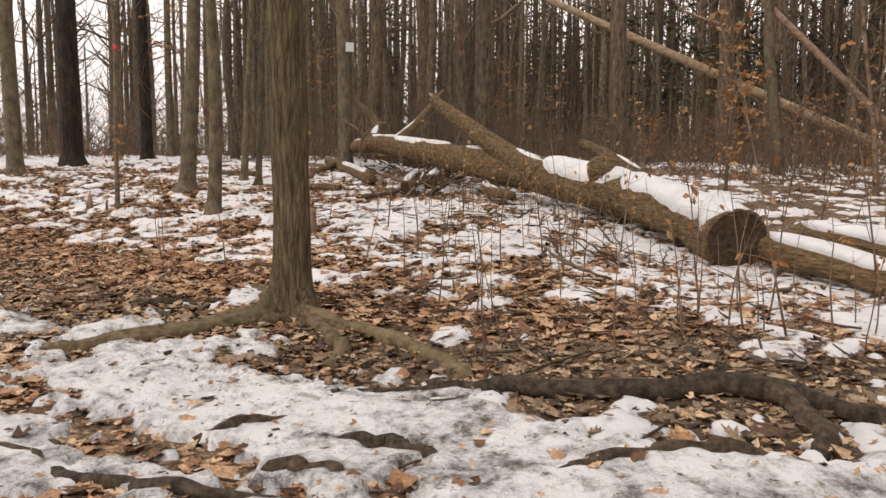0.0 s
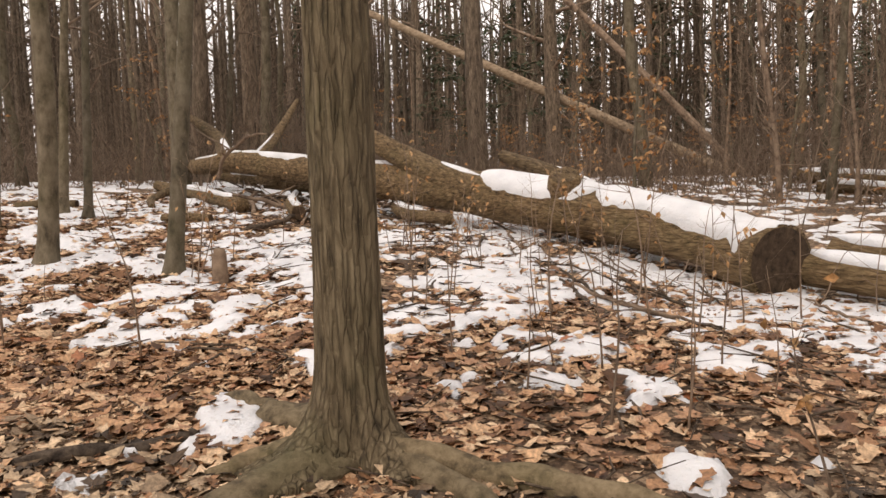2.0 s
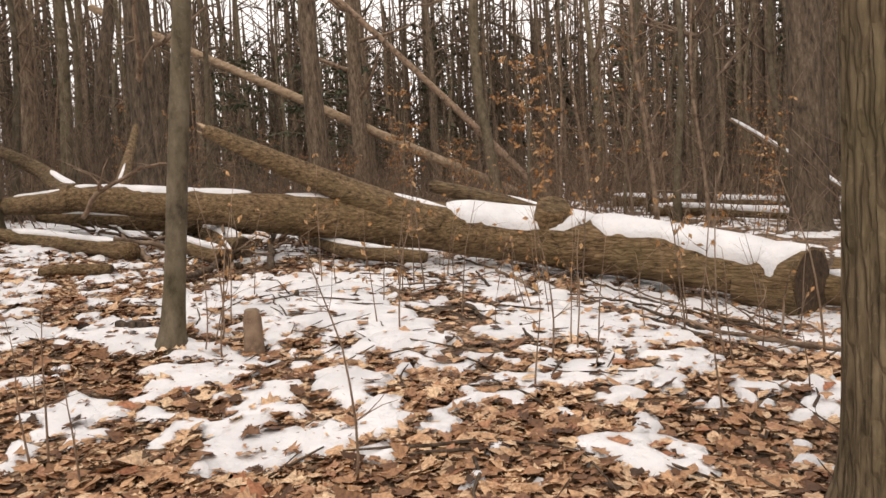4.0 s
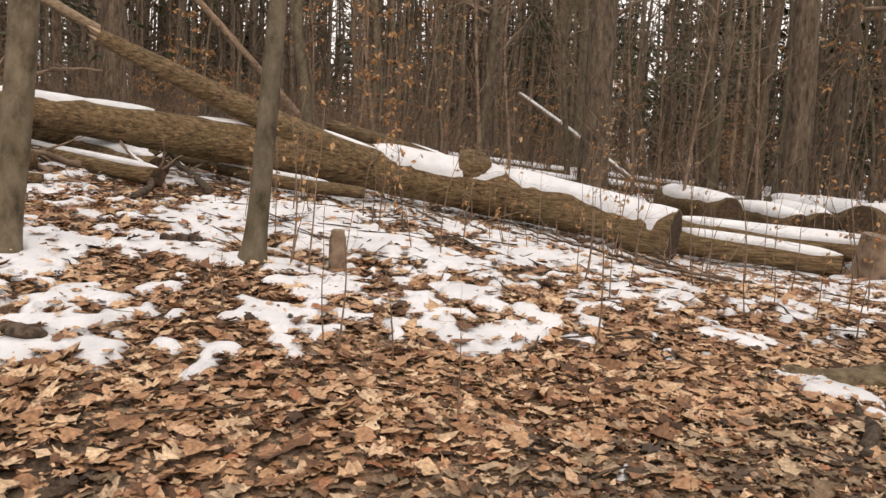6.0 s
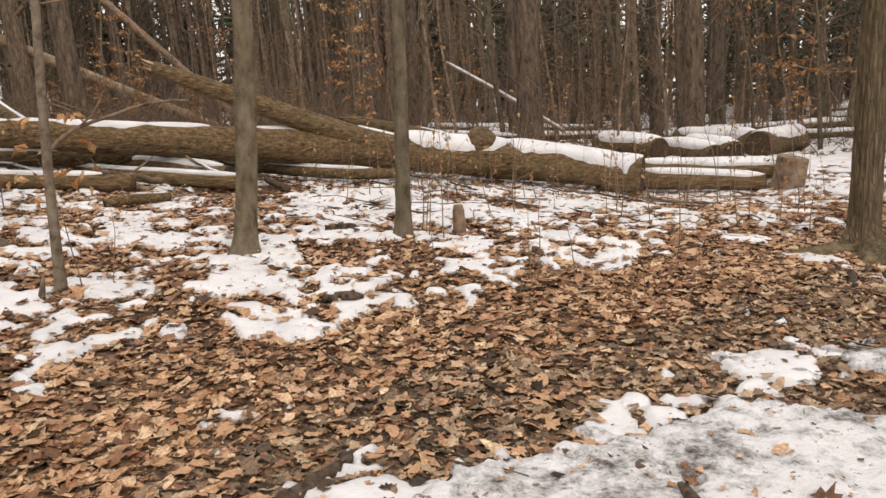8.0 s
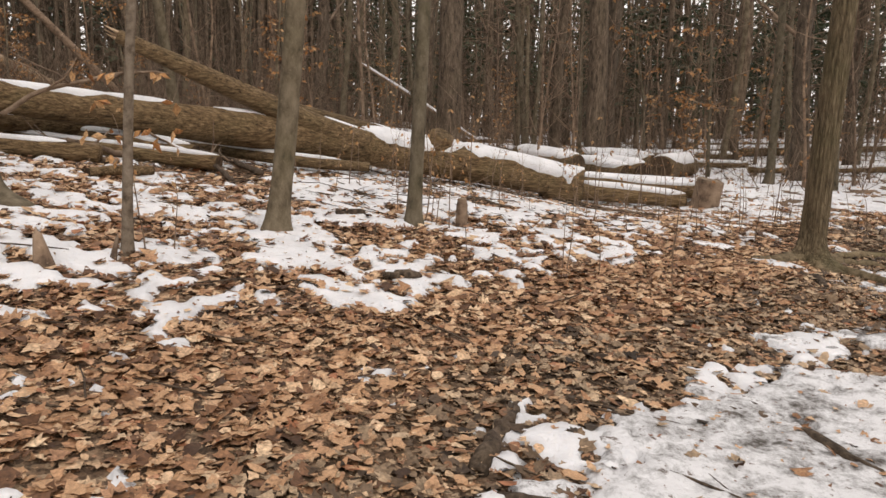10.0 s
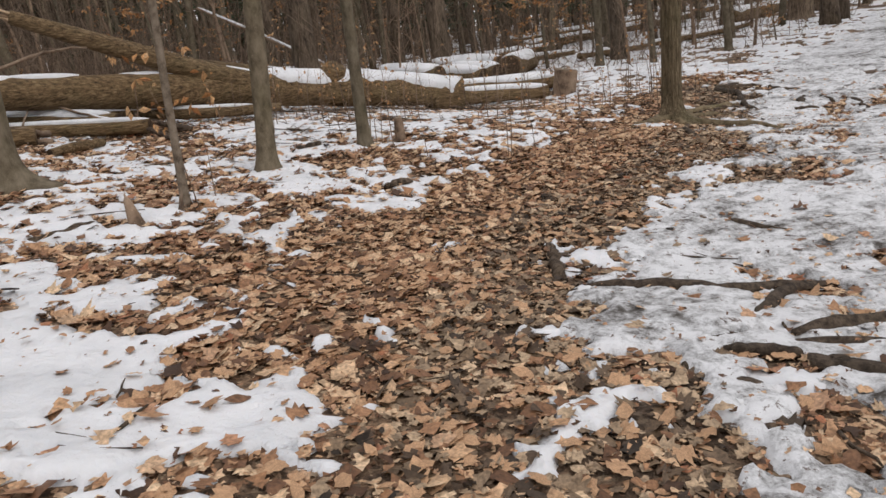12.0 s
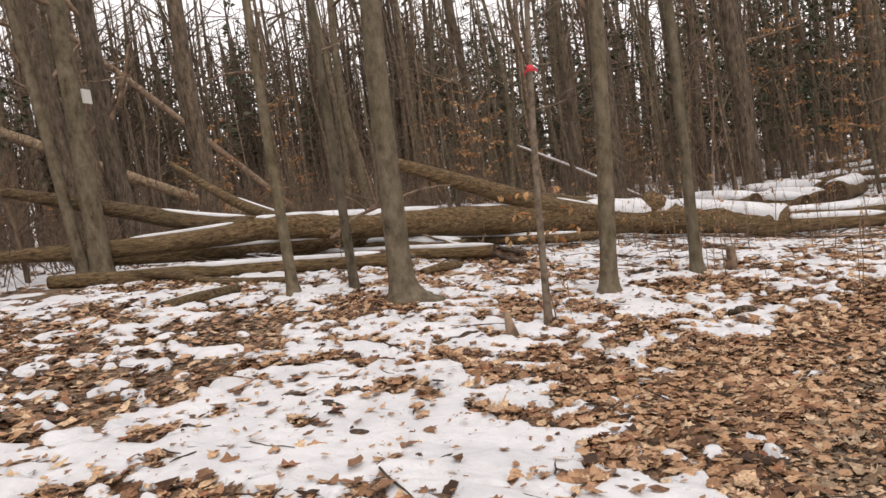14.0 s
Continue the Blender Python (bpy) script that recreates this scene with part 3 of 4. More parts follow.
def root(name, plan, radii, parent=None, seed=1.0, sink=0.45, label="", n=12, mat=None):
    p, r = spline([(x, y, 0) for x, y in plan], radii, 8 * len(plan))
    p[:, 2] = ground_z(p[:, 0], p[:, 1]) + r * (0.55 - sink) + 0.03 * (vn(np.arange(len(p)) * 0.3 + seed, seed) - 0.4)
    p[:, :2] += 0.05 * (np.c_[vn(np.arange(len(p)) * 0.4, seed), vn(np.arange(len(p)) * 0.4, seed + 9)] - 0.5)
    return mesh(name, *tube(p, r, n, 0.3, 0.55, seed, 2.2), mat or M_ROOT, parent, label)


root("root", [(0.02, -0.05), (0.22, -0.42), (0.45, -0.85), (0.66, -1.28), (0.72, -1.6)], [0.104, 0.076, 0.07, 0.05, 0.02], main_tree, 1, 0.5, mat=M_ROOTBARK)
root("root", [(0.05, 0.04), (0.45, 0.4), (0.85, 0.68), (1.2, 0.93), (1.5, 1.02), (1.66, 1.0)], [0.104, 0.072, 0.07, 0.065, 0.06, 0.03], main_tree, 2, 0.5, mat=M_ROOTBARK)
root("root", [(0.08, 0.03), (0.5, 0.26), (0.82, 0.34), (1.14, 0.3)], [0.096, 0.068, 0.055, 0.03], main_tree, 3, 0.45, mat=M_ROOTBARK)
root("root", [(-0.05, -0.02), (-0.35, -0.16), (-0.62, -0.3), (-0.85, -0.48)], [0.112, 0.085, 0.06, 0.02], main_tree, 4, 0.5, mat=M_ROOTBARK)
root("root", [(0.0, -0.06), (-0.05, -0.35), (-0.02, -0.62)], [0.096, 0.06, 0.02], main_tree, 5, 0.5, mat=M_ROOTBARK)

ROW = [  # x, y, radius, height, lean x, lean y, bark, words
    (-4.376, -0.377, 0.078, 9, 0.026, 0.1, M_BARK, "slim grey-barked tree leaning slightly beside a cut stub"),
    (-5.557, -1.51, 0.098, 10, 0.11, 0.1, M_BARK, "grey smooth-barked tree standing in leaves and snow"),
    (-7.767, -2.321, 0.135, 12, 0.01, 0.08, M_BARK, "straight smooth grey tree with a flared base"),
    (-9.312, -1.554, 0.07, 9, -0.019, 0.06, M_BARK, "slim grey tree curving up from the snow"),
    (-8.639, -1.2, 0.06, 9, -0.009, 0.04, M_BARK, "thin grey tree with peeling bark"),
    (-13.45, 0.36, 0.1, 10, -0.1, 0.02, M_BARK, "leaning grey stem beside its twin"),
    (-10.9, -6.4, 0.165, 14, 0.0, 0.0, M_BARK, "stout smooth grey tree on the slope"),
    (-13.6, -6.2, 0.26, 17, 0.0, 0.0, M_BLACKBARK, "large tree with dark rough bark"),
    (-17.0, -5.3, 0.17, 17, 0.01, 0.0, M_BLACKBARK, "dark-barked tree on the slope"),
    (-19.6, -5.2, 0.13, 13, 0.0, 0.0, M_BARK, "slim grey tree on the slope"),
    (-13.2, 0.45, 0.17, 13, 0.0, 0.0, M_BARK, "grey tree carrying a small white square plate"),
    (-4.4, 11.8, 0.34, 18, 0.0, 0.0, M_DARKBARK, "large brown-barked tree behind the fallen log"),
    (-0.2, 13.5, 0.3, 18, 0.0, 0.0, M_DARKBARK, "large brown-barked tree standing in snow"),
    (-15.2, 8.4, 0.27, 17, 0.0, 0.0, M_DARKBARK, "dark rough-barked tree in front of a leaning pole"),
    (-14.6, 3.7, 0.22, 15, -0.05, 0.0, M_DARKBARK, "dark leaning tree behind the log pile"),
    (-16.4, 4.6, 0.28, 16, -0.06, 0.02, M_DARKBARK, "dark tree behind the log pile"),
    (-24.0, 16.5, 0.36, 18, 0.0, 0.0, M_DARKBARK, "dark tree deep in the wood"),
    (-5.3, 15.5, 0.2, 17, 0.02, 0.0, M_DARKBARK, "straight brown tree behind the log"),
    (3.6, 10.2, 0.11, 11, 0.0, 0.0, M_BARK, "slim grey tree beside the cut logs"),
    (14.3, 15.7, 0.42, 18, 0.0, 0.0, M_DARKBARK, "large brown tree beside the far trail"),
    (13.0, 9.6, 0.12, 12, 0.0, 0.0, M_BARK, "slim tree beside the far trail"),
    (-1.0, 16.5, 0.2, 16, 0.0, 0.0, M_DARKBARK, "brown tree in the wood behind the logs"),
    (1.0, 18.0, 0.26, 17, 0.0, 0.0, M_DARKBARK, "brown tree in the wood behind the logs"),
]
CURVES = [(0.0, -0.008), (-0.008, -0.026), (0.006, -0.004)]
row_trees = []
for k, (x, y, r, h, lx, ly, mat, words) in enumerate(ROW):
    t = thing("tree", x, y, 0, words, "tree", "trees beside the trail" if k < 5 else "large trees in the wood")
    v, f, ax, ra = standing(x, y, r, h, (lx, ly), 0.04 if k < 5 else 0.2, 3.1 * k + 1, 28 if k < 5 else 16, 70 if k < 5 else 30, 0.05 if mat is M_BARK else 0.12, 0.3, ((-40 + 30 * k, 0.45), (100 + 50 * k, 0.3), (220 + 20 * k, 0.4)) + (((-12, 1.3),) if k == 2 else ()), CURVES[k] if k < 3 else (0.0, 0.0))
    mesh("trunk", v, f, mat, t)
    bare_crown(ax, ra, random.Random(k), 16, 0.3 if r < 0.15 else 0.2, 1.6 if r < 0.15 else 3.2, 4).make("crown", M_TWIG, t)
    row_trees.append((t, ax, ra))
plate_at = row_trees[10][1][24]
mesh("sign_plate", [(plate_at[0] + 0.2, plate_at[1] + a, 4.2 + b) for a, b in ((-0.1, -0.11), (0.1, -0.11), (0.1, 0.11), (-0.1, 0.11))] + [(plate_at[0] + 0.17, plate_at[1] + a, 4.2 + b) for a, b in ((-0.1, -0.11), (0.1, -0.11), (0.1, 0.11), (-0.1, 0.11))],
     [(0, 1, 2, 3), (7, 6, 5, 4), (0, 4, 5, 1), (1, 5, 6, 2), (2, 6, 7, 3), (3, 7, 4, 0)], M_SIGN, row_trees[10][0], "small white square plate", False)

ribbon_tree = thing("sapling", -6.23, -3.03, 0, "thin bent sapling tied with a red ribbon", "sapling")
v, f, ax, ra = standing(-6.223, -3.032, 0.036, 6.5, (0.04, 0.024), 0.16, 14.0, 12, 60, 0.1, 0.4, (), (0.008, -0.014))
mesh("stem", v, f, M_PALECUT, ribbon_tree)
bare_crown(ax, ra, random.Random(4), 14, 0.2, 1.1, 3, 3).make("crown", M_TWIG, ribbon_tree)
lv = Heap()
for q in range(34):
    h = rnd.choice([0.9, 1.0, 1.15, 1.3]) + rnd.gauss(0, 0.06)
    c = ax[int(np.argmin(abs(ax[:, 2] - ax[0, 2] - h)))]
    a, d = rnd.choice([0.2, 0.4, 3.0, 3.4]) + rnd.gauss(0, 0.2), rnd.uniform(0.08, 0.38)
    lv.add(*leaf_blade(c + np.array([math.cos(a) * d, math.sin(a) * d, 0.03]), (rnd.gauss(0, 0.6), rnd.gauss(0, 0.6), rnd.uniform(-1.2, 0)), rnd.uniform(0.07, 0.12), rnd))
lv.make("foliage", M_BEECH, ribbon_tree, "dry orange leaves")
i = int(np.argmin(abs(ax[:, 2] - ax[0, 2] - 2.5)))
heap = Heap().add(*tube(ax[i][None] + np.array([(0, 0, -0.03), (0, 0, 0.0), (0, 0, 0.03)]), [ra[i] + 0.006] * 3, 10))
for a in (0.3, 2.6):
    e = ax[i] + np.array([math.cos(a) * 0.03, math.sin(a) * 0.03, 0])
    heap.add(*tube([e, e + np.array([0.03 * math.cos(a), 0.03 * math.sin(a), -0.02]), e + np.array([0.04 * math.cos(a), 0.04 * math.sin(a), -0.05])], [0.01, 0.009, 0.006], 4))
heap.make("ribbon", M_RED, ribbon_tree, "red plastic ribbon")


# ---- fallen wood ----
def snow_cap(p, r, wide, thick, seed, parent, u0=0.0, u1=1.0):
    """Snow lying along the top of a log, ragged at its edges."""
    k = len(p)
    a, b = int(u0 * (k - 1)), int(u1 * (k - 1)) + 1
    p, r = p[a:b], r[a:b]
    k, n = len(p), 12
    tan = np.gradient(p, axis=0)
    tan /= np.linalg.norm(tan, axis=1)[:, None]
    s = np.cross(tan, (0, 0, 1.0))
    s /= np.linalg.norm(s, axis=1)[:, None]
    w = np.cross(s, tan)
    run = np.r_[0, np.cumsum(np.linalg.norm(np.diff(p, axis=0), axis=1))]
    ends = np.sqrt(np.clip(np.minimum(run, run[-1] - run) / 0.3, 0.02, 1))
    verts = []
    for c in np.linspace(-1, 1, n):
        half = wide * ends * (0.84 + 0.24 * vn(run * 0.8 + seed, np.full(k, seed + (11 if c < 0 else 29))) + 0.16 * (vn(run * 2.1 + seed, np.full(k, seed + (5 if c < 0 else 17))) - 0.4) + 0.12 * (vn(run * 9.0 + seed, np.full(k, seed + (6 if c < 0 else 18))) - 0.4))
        ang = c * half
        lift = r * 1.01 + (thick * ends * (0.6 + 0.8 * vn(run + seed, c * 2 + run * 0))) * math.sqrt(max(0, 1 - c * c)) - 0.012 * (abs(c) > 0.98)
        verts.append(p + lift[:, None] * (np.sin(ang)[:, None] * s + np.cos(ang)[:, None] * w))
    v = np.stack(verts, 1).reshape(-1, 3)
    f = [(j * n + i, j * n + i + 1, (j + 1) * n + i + 1, (j + 1) * n + i) for j in range(k - 1) for i in range(n - 1)]
    return mesh("snow_cap", v, f, M_SNOW, parent, "white snow lying along the top")


def cut_face(p, d, r, mat, parent, seed):
    """A sawn end: rings stepping in and out, a split across it."""
    d = np.array(d, float) / np.linalg.norm(d)
    s = np.cross(d, (0, 0, 1.0))
    s /= np.linalg.norm(s)
    w = np.cross(s, d)
    n, v, f = 24, [], []
    for j, q in enumerate((1.0, 0.93, 0.8, 0.62, 0.42, 0.2)):
        for i in range(n):
            a = 2 * math.pi * i / n
            e = 0.012 * (float(vn(3 * math.cos(a) + seed, 3 * math.sin(a) + j)) - 0.5) + (0.004 if j % 2 else 0.0) + 0.006
            v.append(np.array(p) + q * r * (math.cos(a) * s + math.sin(a) * w) + d * e)
    for j in range(5):
        f += [(j * n + i, j * n + (i + 1) % n, (j + 1) * n + (i + 1) % n, (j + 1) * n + i) for i in range(n)]
    f.append(tuple(range(5 * n, 6 * n)))
    return mesh("cut_face", v, f, mat, parent, "weathered sawn end")


def log(pts, radii, words, seed, snow=None, cut=None, name="fallen_log", mat=None, n=20, group="", cutmat=None):
    t = thing(name, 0, 0, 0, words, "log" if name == "fallen_log" else "pole", group)
    span = sum(np.linalg.norm(np.subtract(b, a)) for a, b in zip(pts, pts[1:]))
    p, r = spline(pts, radii, int(max(16, min(160, span * 14))))
    mesh("trunk", *tube(p, r, n, 0.1, 0.12, seed, 5.0), mat or M_LOGBARK, t)
    if cut == 0 or cut == 2:
        cut_face(p[0], p[0] - p[1], r[0] * 0.97, cutmat or M_CUT, t, seed)
    if cut == 1 or cut == 2:
        cut_face(p[-1], p[-1] - p[-2], r[-1] * 0.97, cutmat or M_CUT, t, seed)
    if snow:
        snow_cap(p, r, snow[0], snow[1], seed, t, *(snow[2:] or (0.0, 1.0)))
    return t, p, r


big, bp, br = log([(-2.1, 4.62, 0.44), (-3.05, 4.37, 0.64), (-4.32, 4.08, 0.84), (-5.97, 3.27, 1.12), (-8.2, 2.3, 1.42), (-10.1, 1.45, 1.68), (-10.95, 1.0, 1.78)], [0.27, 0.29, 0.3, 0.275, 0.25, 0.21, 0.18],
                  "huge fallen tree trunk with furrowed bark and snow on top", 3.0, (1.3, 0.065, 0.0, 0.3), 0, n=40)
snow_cap(bp, br, 1.2, 0.06, 15.0, big, 0.29, 0.47)
for q, (a, b, wide) in enumerate([(0.48, 0.55, 0.9), (0.545, 0.62, 0.6), (0.66, 0.73, 0.55), (0.72, 0.83, 0.95), (0.82, 0.9, 0.6), (0.9, 0.99, 0.85)]):
    snow_cap(bp, br, wide, 0.03, 8.0 + 3.7 * q, big, a, b)
bt, bq = spline([(-1.84, 4.57, 0.37), (-2.12, 4.6, 0.39), (-2.5, 4.52, 0.46)], [0.335, 0.33, 0.29], 14)
mesh("butt", *tube(bt, bq, 32, 0.1, 0.1, 4.0), M_LOGBARK, big, "broad sawn butt of the trunk")
cut_face(bt[0], bt[0] - bt[1], 0.32, M_CUT, big, 2.0)
snow_cap(bt, bq, 1.3, 0.05, 6.0, big)
kp, kr = spline([(-4.42, 4.08, 0.85), (-4.33, 3.98, 1.05), (-4.23, 3.88, 1.24)], [0.3, 0.22, 0.17], 12)
mesh("knot", *tube(kp, kr, 18, 0.2, 0.3, 5.0), M_LOGBARK, big, "stub of a sawn branch")
cut_face(kp[-1], kp[-1] - kp[-2], 0.15, M_LOGBARK, big, 7.0)
lp, lr2 = spline([(-5.45, 3.42, 1.08), (-6.3, 3.02, 1.42), (-7.5, 2.55, 1.97), (-8.68, 2.12, 2.52)], [0.21, 0.175, 0.14, 0.09], 40)
mesh("limb", *tube(lp, lr2, 24, 0.14, 0.15, 7.0), M_LOGBARK, big, "broken limb slanting up from the trunk")
snow_cap(lp, lr2, 0.5, 0.015, 4.0, big, 0.02, 0.28)
for j in range(7):
    a = rnd.uniform(0, 6.28)
    e = lp[-1] + 0.06 * np.array([0, math.cos(a), math.sin(a)])
    mesh("splinter", *tube([e + (0.1, 0.04, -0.04), e, e + np.array([-0.12, -0.05, 0.07]) * rnd.uniform(0.6, 1.6)], [0.03, 0.025, 0.004], 5), M_POLE, big)
for pts, rr in (([(-10.8, 1.05, 1.78), (-12.0, 1.15, 2.05), (-13.2, 1.2, 2.4), (-15.4, 0.8, 3.1)], [0.18, 0.15, 0.13, 0.08]),
                ([(-10.8, 1.05, 1.74), (-12.2, 0.75, 1.75), (-13.6, 0.7, 1.8), (-15.6, 0.7, 1.95)], [0.18, 0.16, 0.14, 0.1]),
                ([(-10.2, 1.4, 1.7), (-11.6, 2.1, 2.3), (-13.1, 2.9, 3.2)], [0.12, 0.09, 0.05])):
    p, r = spline(pts, rr, 30)
    mesh("limb", *tube(p, r, 16, 0.12, 0.15, rr[0] * 40), M_LOGBARK, big)
    snow_cap(p, r, 0.5 if rr[0] > 0.15 else 0.25, 0.02, 3.0 + rr[0], big, 0.05, 0.5)

log([(-7.6, 1.95, 0.92), (-9.2, 2.35, 1.1), (-12.6, 3.2, 1.4)], [0.15, 0.15, 0.12], "half-buried log under the fallen trunk with patchy snow", 11.0, (0.8, 0.04, 0.03, 0.8), 0, group="logs piled under the trunk")
log([(-8.4, 0.9, 0.98), (-10.5, 0.6, 1.15), (-13.8, 0.0, 1.42)], [0.11, 0.12, 0.1], "grey log lying in the pile", 12.0, (0.8, 0.03, 0.1, 0.7), None, group="logs piled under the trunk")
log([(-8.7, 2.7, 1.22), (-10.8, 1.9, 1.38), (-13.6, 1.3, 1.6)], [0.13, 0.14, 0.11], "snow-dusted log crossing the pile", 13.0, (0.9, 0.04, 0.0, 0.9), 0, group="logs piled under the trunk")
log([(-7.1, 1.45, 0.86), (-8.6, 1.7, 0.98), (-10.4, 2.2, 1.12)], [0.1, 0.11, 0.09], "thin log lying on the snow beside the pile", 14.0, (0.7, 0.03), 0, group="logs piled under the trunk")
log([(-5.3, 2.9, 0.75), (-6.6, 2.75, 0.86), (-9.6, 3.9, 1.12)], [0.07, 0.09, 0.08], "dark branch lying in snow under the trunk", 15.0, (0.7, 0.03, 0.2, 0.9), None, group="logs piled under the trunk")
log([(-9.8, -0.3, 0.98), (-11.0, -0.25, 1.1), (-12.0, 0.15, 1.3), (-13.2, 0.2, 1.4)], [0.05, 0.07, 0.07, 0.05], "curved bare branch lying before the pile", 16.0, None, None, group="logs piled under the trunk")
log([(-7.95, -0.25, 0.84), (-7.75, 0.0, 0.85), (-7.5, 0.33, 0.83)], [0.05, 0.06, 0.05], "short broken piece of branch on the leaves", 17.0, None, 2)
log([(-10.6, -2.3, 1.06), (-10.35, -1.9, 1.07), (-10.1, -1.4, 1.07)], [0.06, 0.07, 0.06], "short broken log on the leaves", 18.0, None, 2)
log([(-1.88, 4.95, 0.29), (-1.0, 5.0, 0.23), (0.04, 4.98, 0.15)], [0.16, 0.15, 0.125], "snow-topped log lying beyond the sawn butt", 19.0, (1.0, 0.06), 1)
log([(-1.9, 5.35, 0.42), (-0.5, 5.6, 0.32), (0.6, 5.75, 0.26)], [0.15, 0.16, 0.14], "long snow-topped log behind the sawn butt", 20.0, (1.0, 0.06), 1)
log([(-4.6, 4.7, 1.0), (-5.6, 4.6, 1.3), (-6.8, 4.5, 1.62)], [0.12, 0.12, 0.09], "short broken log behind the trunk", 21.0, (0.4, 0.02, 0.1, 0.5), 0)
for q, (a, b, r) in enumerate([((-1.35, 8.7), (-2.6, 10.2), 0.27), ((-0.25, 8.6), (-1.3, 10.3), 0.2), ((0.1, 8.5), (-0.6, 10.4), 0.24), ((0.75, 9.6), (2.0, 11.6), 0.3), ((0.9, 10.9), (-0.6, 13.0), 0.28)]):
    log([(a[0], a[1], gz(*a) + r * 0.9), ((a[0] + b[0]) / 2, (a[1] + b[1]) / 2, gz((a[0] + b[0]) / 2, (a[1] + b[1]) / 2) + r * 0.9), (b[0], b[1], gz(*b) + r * 0.9)], [r, r, r * 0.95], "sawn log with a dark end and thick snow on top", 30.0 + q, (1.15, 0.07), 2, group="sawn logs in the snow")
log([(0.34, 4.9, gz(0.34, 4.9) - 0.04), (0.38, 4.88, gz(0.36, 4.9) + 0.2), (0.43, 4.86, gz(0.36, 4.9) + 0.5)], [0.25, 0.24, 0.235], "short pale sawn round standing on its end in the snow", 40.0, None, 1, cutmat=M_PALECUT, mat=M_TWIG)
FAR = [((2.4, 18), (9, 25), 0.2), ((5, 21), (16, 26), 0.22), ((0, 15.5), (6, 19), 0.15), ((-9, 14), (-2, 17.5), 0.14), ((-12, 17), (-3, 20), 0.18), ((-8, 13), (-4.8, 12.6), 0.12), ((13.2, 18.5), (18.5, 22), 0.34), ((8, 14), (12, 15.5), 0.12), ((4, 12.6), (8, 13.6), 0.1), ((-7.5, 19), (1, 16), 0.12), ((6, 27), (20, 30), 0.25), ((2, 14), (4.6, 14.4), 0.12)]
for q, (a, b, r) in enumerate(FAR):
    m = ((a[0] + b[0]) / 2, (a[1] + b[1]) / 2)
    log([(x, y, gz(x, y) + r * (0.8 + 0.5 * (q % 3))) for x, y in (a, m, b)], [r, r * 0.9, r * 0.7], "snow-topped log lying deep in the wood", 50.0 + q, (1.0, 0.06), None, n=10, group="far fallen logs")
log([(-17.7, 22.67, 0.85), (-22.2, 18.68, 3.82), (-26.4, 14.96, 6.69), (-33.0, 9.1, 11.2)], [0.19, 0.2, 0.19, 0.15], "long pale debarked trunk leaning across other trees", 61.0, None, 0, "leaning_pole", M_POLE, 14)
log([(-16.2, 19.7, 1.25), (-19.7, 17.85, 5.5), (-23.93, 15.37, 10.6), (-27, 13.55, 14.3)], [0.14, 0.13, 0.11, 0.08], "thin grey-brown dead tree leaning across the wood", 62.0, None, None, "leaning_pole", M_TWIG, 10)
log([(-3.6, 12.6, 0.9), (-5.2, 13.6, 1.9), (-7.2, 14.8, 3.1)], [0.05, 0.06, 0.04], "thin snow-dusted pole leaning in the brush", 63.0, (0.9, 0.03), None, "leaning_pole", M_TWIG, 8)

# Dead branches thrown over the pile and under the trunk.
def dead_branch(pts, r, words, seed, forks=3, snow=False):
    rng = random.Random(seed)
    t = thing("dead_branch", 0, 0, 0, words, "branch", "dead branches in the pile")
    p, rr = spline(pts, [r, r * 0.95, r * 0.8, r * 0.6, r * 0.35][: len(pts)], 24)
    p = p + 0.03 * (np.c_[vn(np.arange(24) * 0.5, seed), vn(np.arange(24) * 0.5, seed + 7), vn(np.arange(24) * 0.5, seed + 15)] - 0.5)
    mesh("stem", *tube(p, rr, 9, 0.2, 0.3, seed), M_TWIG if seed % 2 else M_ROOT, t)
    for _ in range(forks):
        k = rng.randrange(5, 20)
        q, s = limb(p[k], (rng.gauss(0, 1), rng.gauss(0, 1), rng.uniform(0.0, 1.0)), rng.uniform(0.25, 0.8), rr[k] * 0.6, rng, 4, 0.22, 0.0)
        mesh("fork", *tube(q, s, 6), M_TWIG, t)
    if snow:
        snow_cap(p, rr, 0.8, 0.015, seed, t, 0.1, 0.8)


dead_branch([(-9.49, 0.7, 1.43), (-9.05, 0.75, 1.7), (-8.51, 0.85, 1.86), (-7.93, 1.0, 1.99), (-7.58, 1.15, 1.98)], 0.03, "dark dead branch arching up over the log pile", 3, 5)
pile = random.Random(63)
for q in range(26):
    x, y, a, ln = pile.uniform(-12.2, -6.2), pile.uniform(0.5, 3.2), pile.gauss(2.9, 0.6), pile.uniform(0.9, 3.0)
    lift, tilt = pile.uniform(0.02, 0.26), pile.uniform(-0.02, 0.1)
    pts = []
    for u in (0.0, 0.3, 0.6, 1.0):
        bx, by = x + u * ln * math.cos(a), y + u * ln * math.sin(a) + pile.gauss(0, 0.06)
        pts.append((bx, by, gz(bx, by) + 0.03 + (lift + tilt * ln) * u))
    dead_branch(pts, pile.uniform(0.014, 0.045), "bare dead branch lying across the log pile", 70 + q, pile.choice([1, 2, 3]), q % 3 == 0)
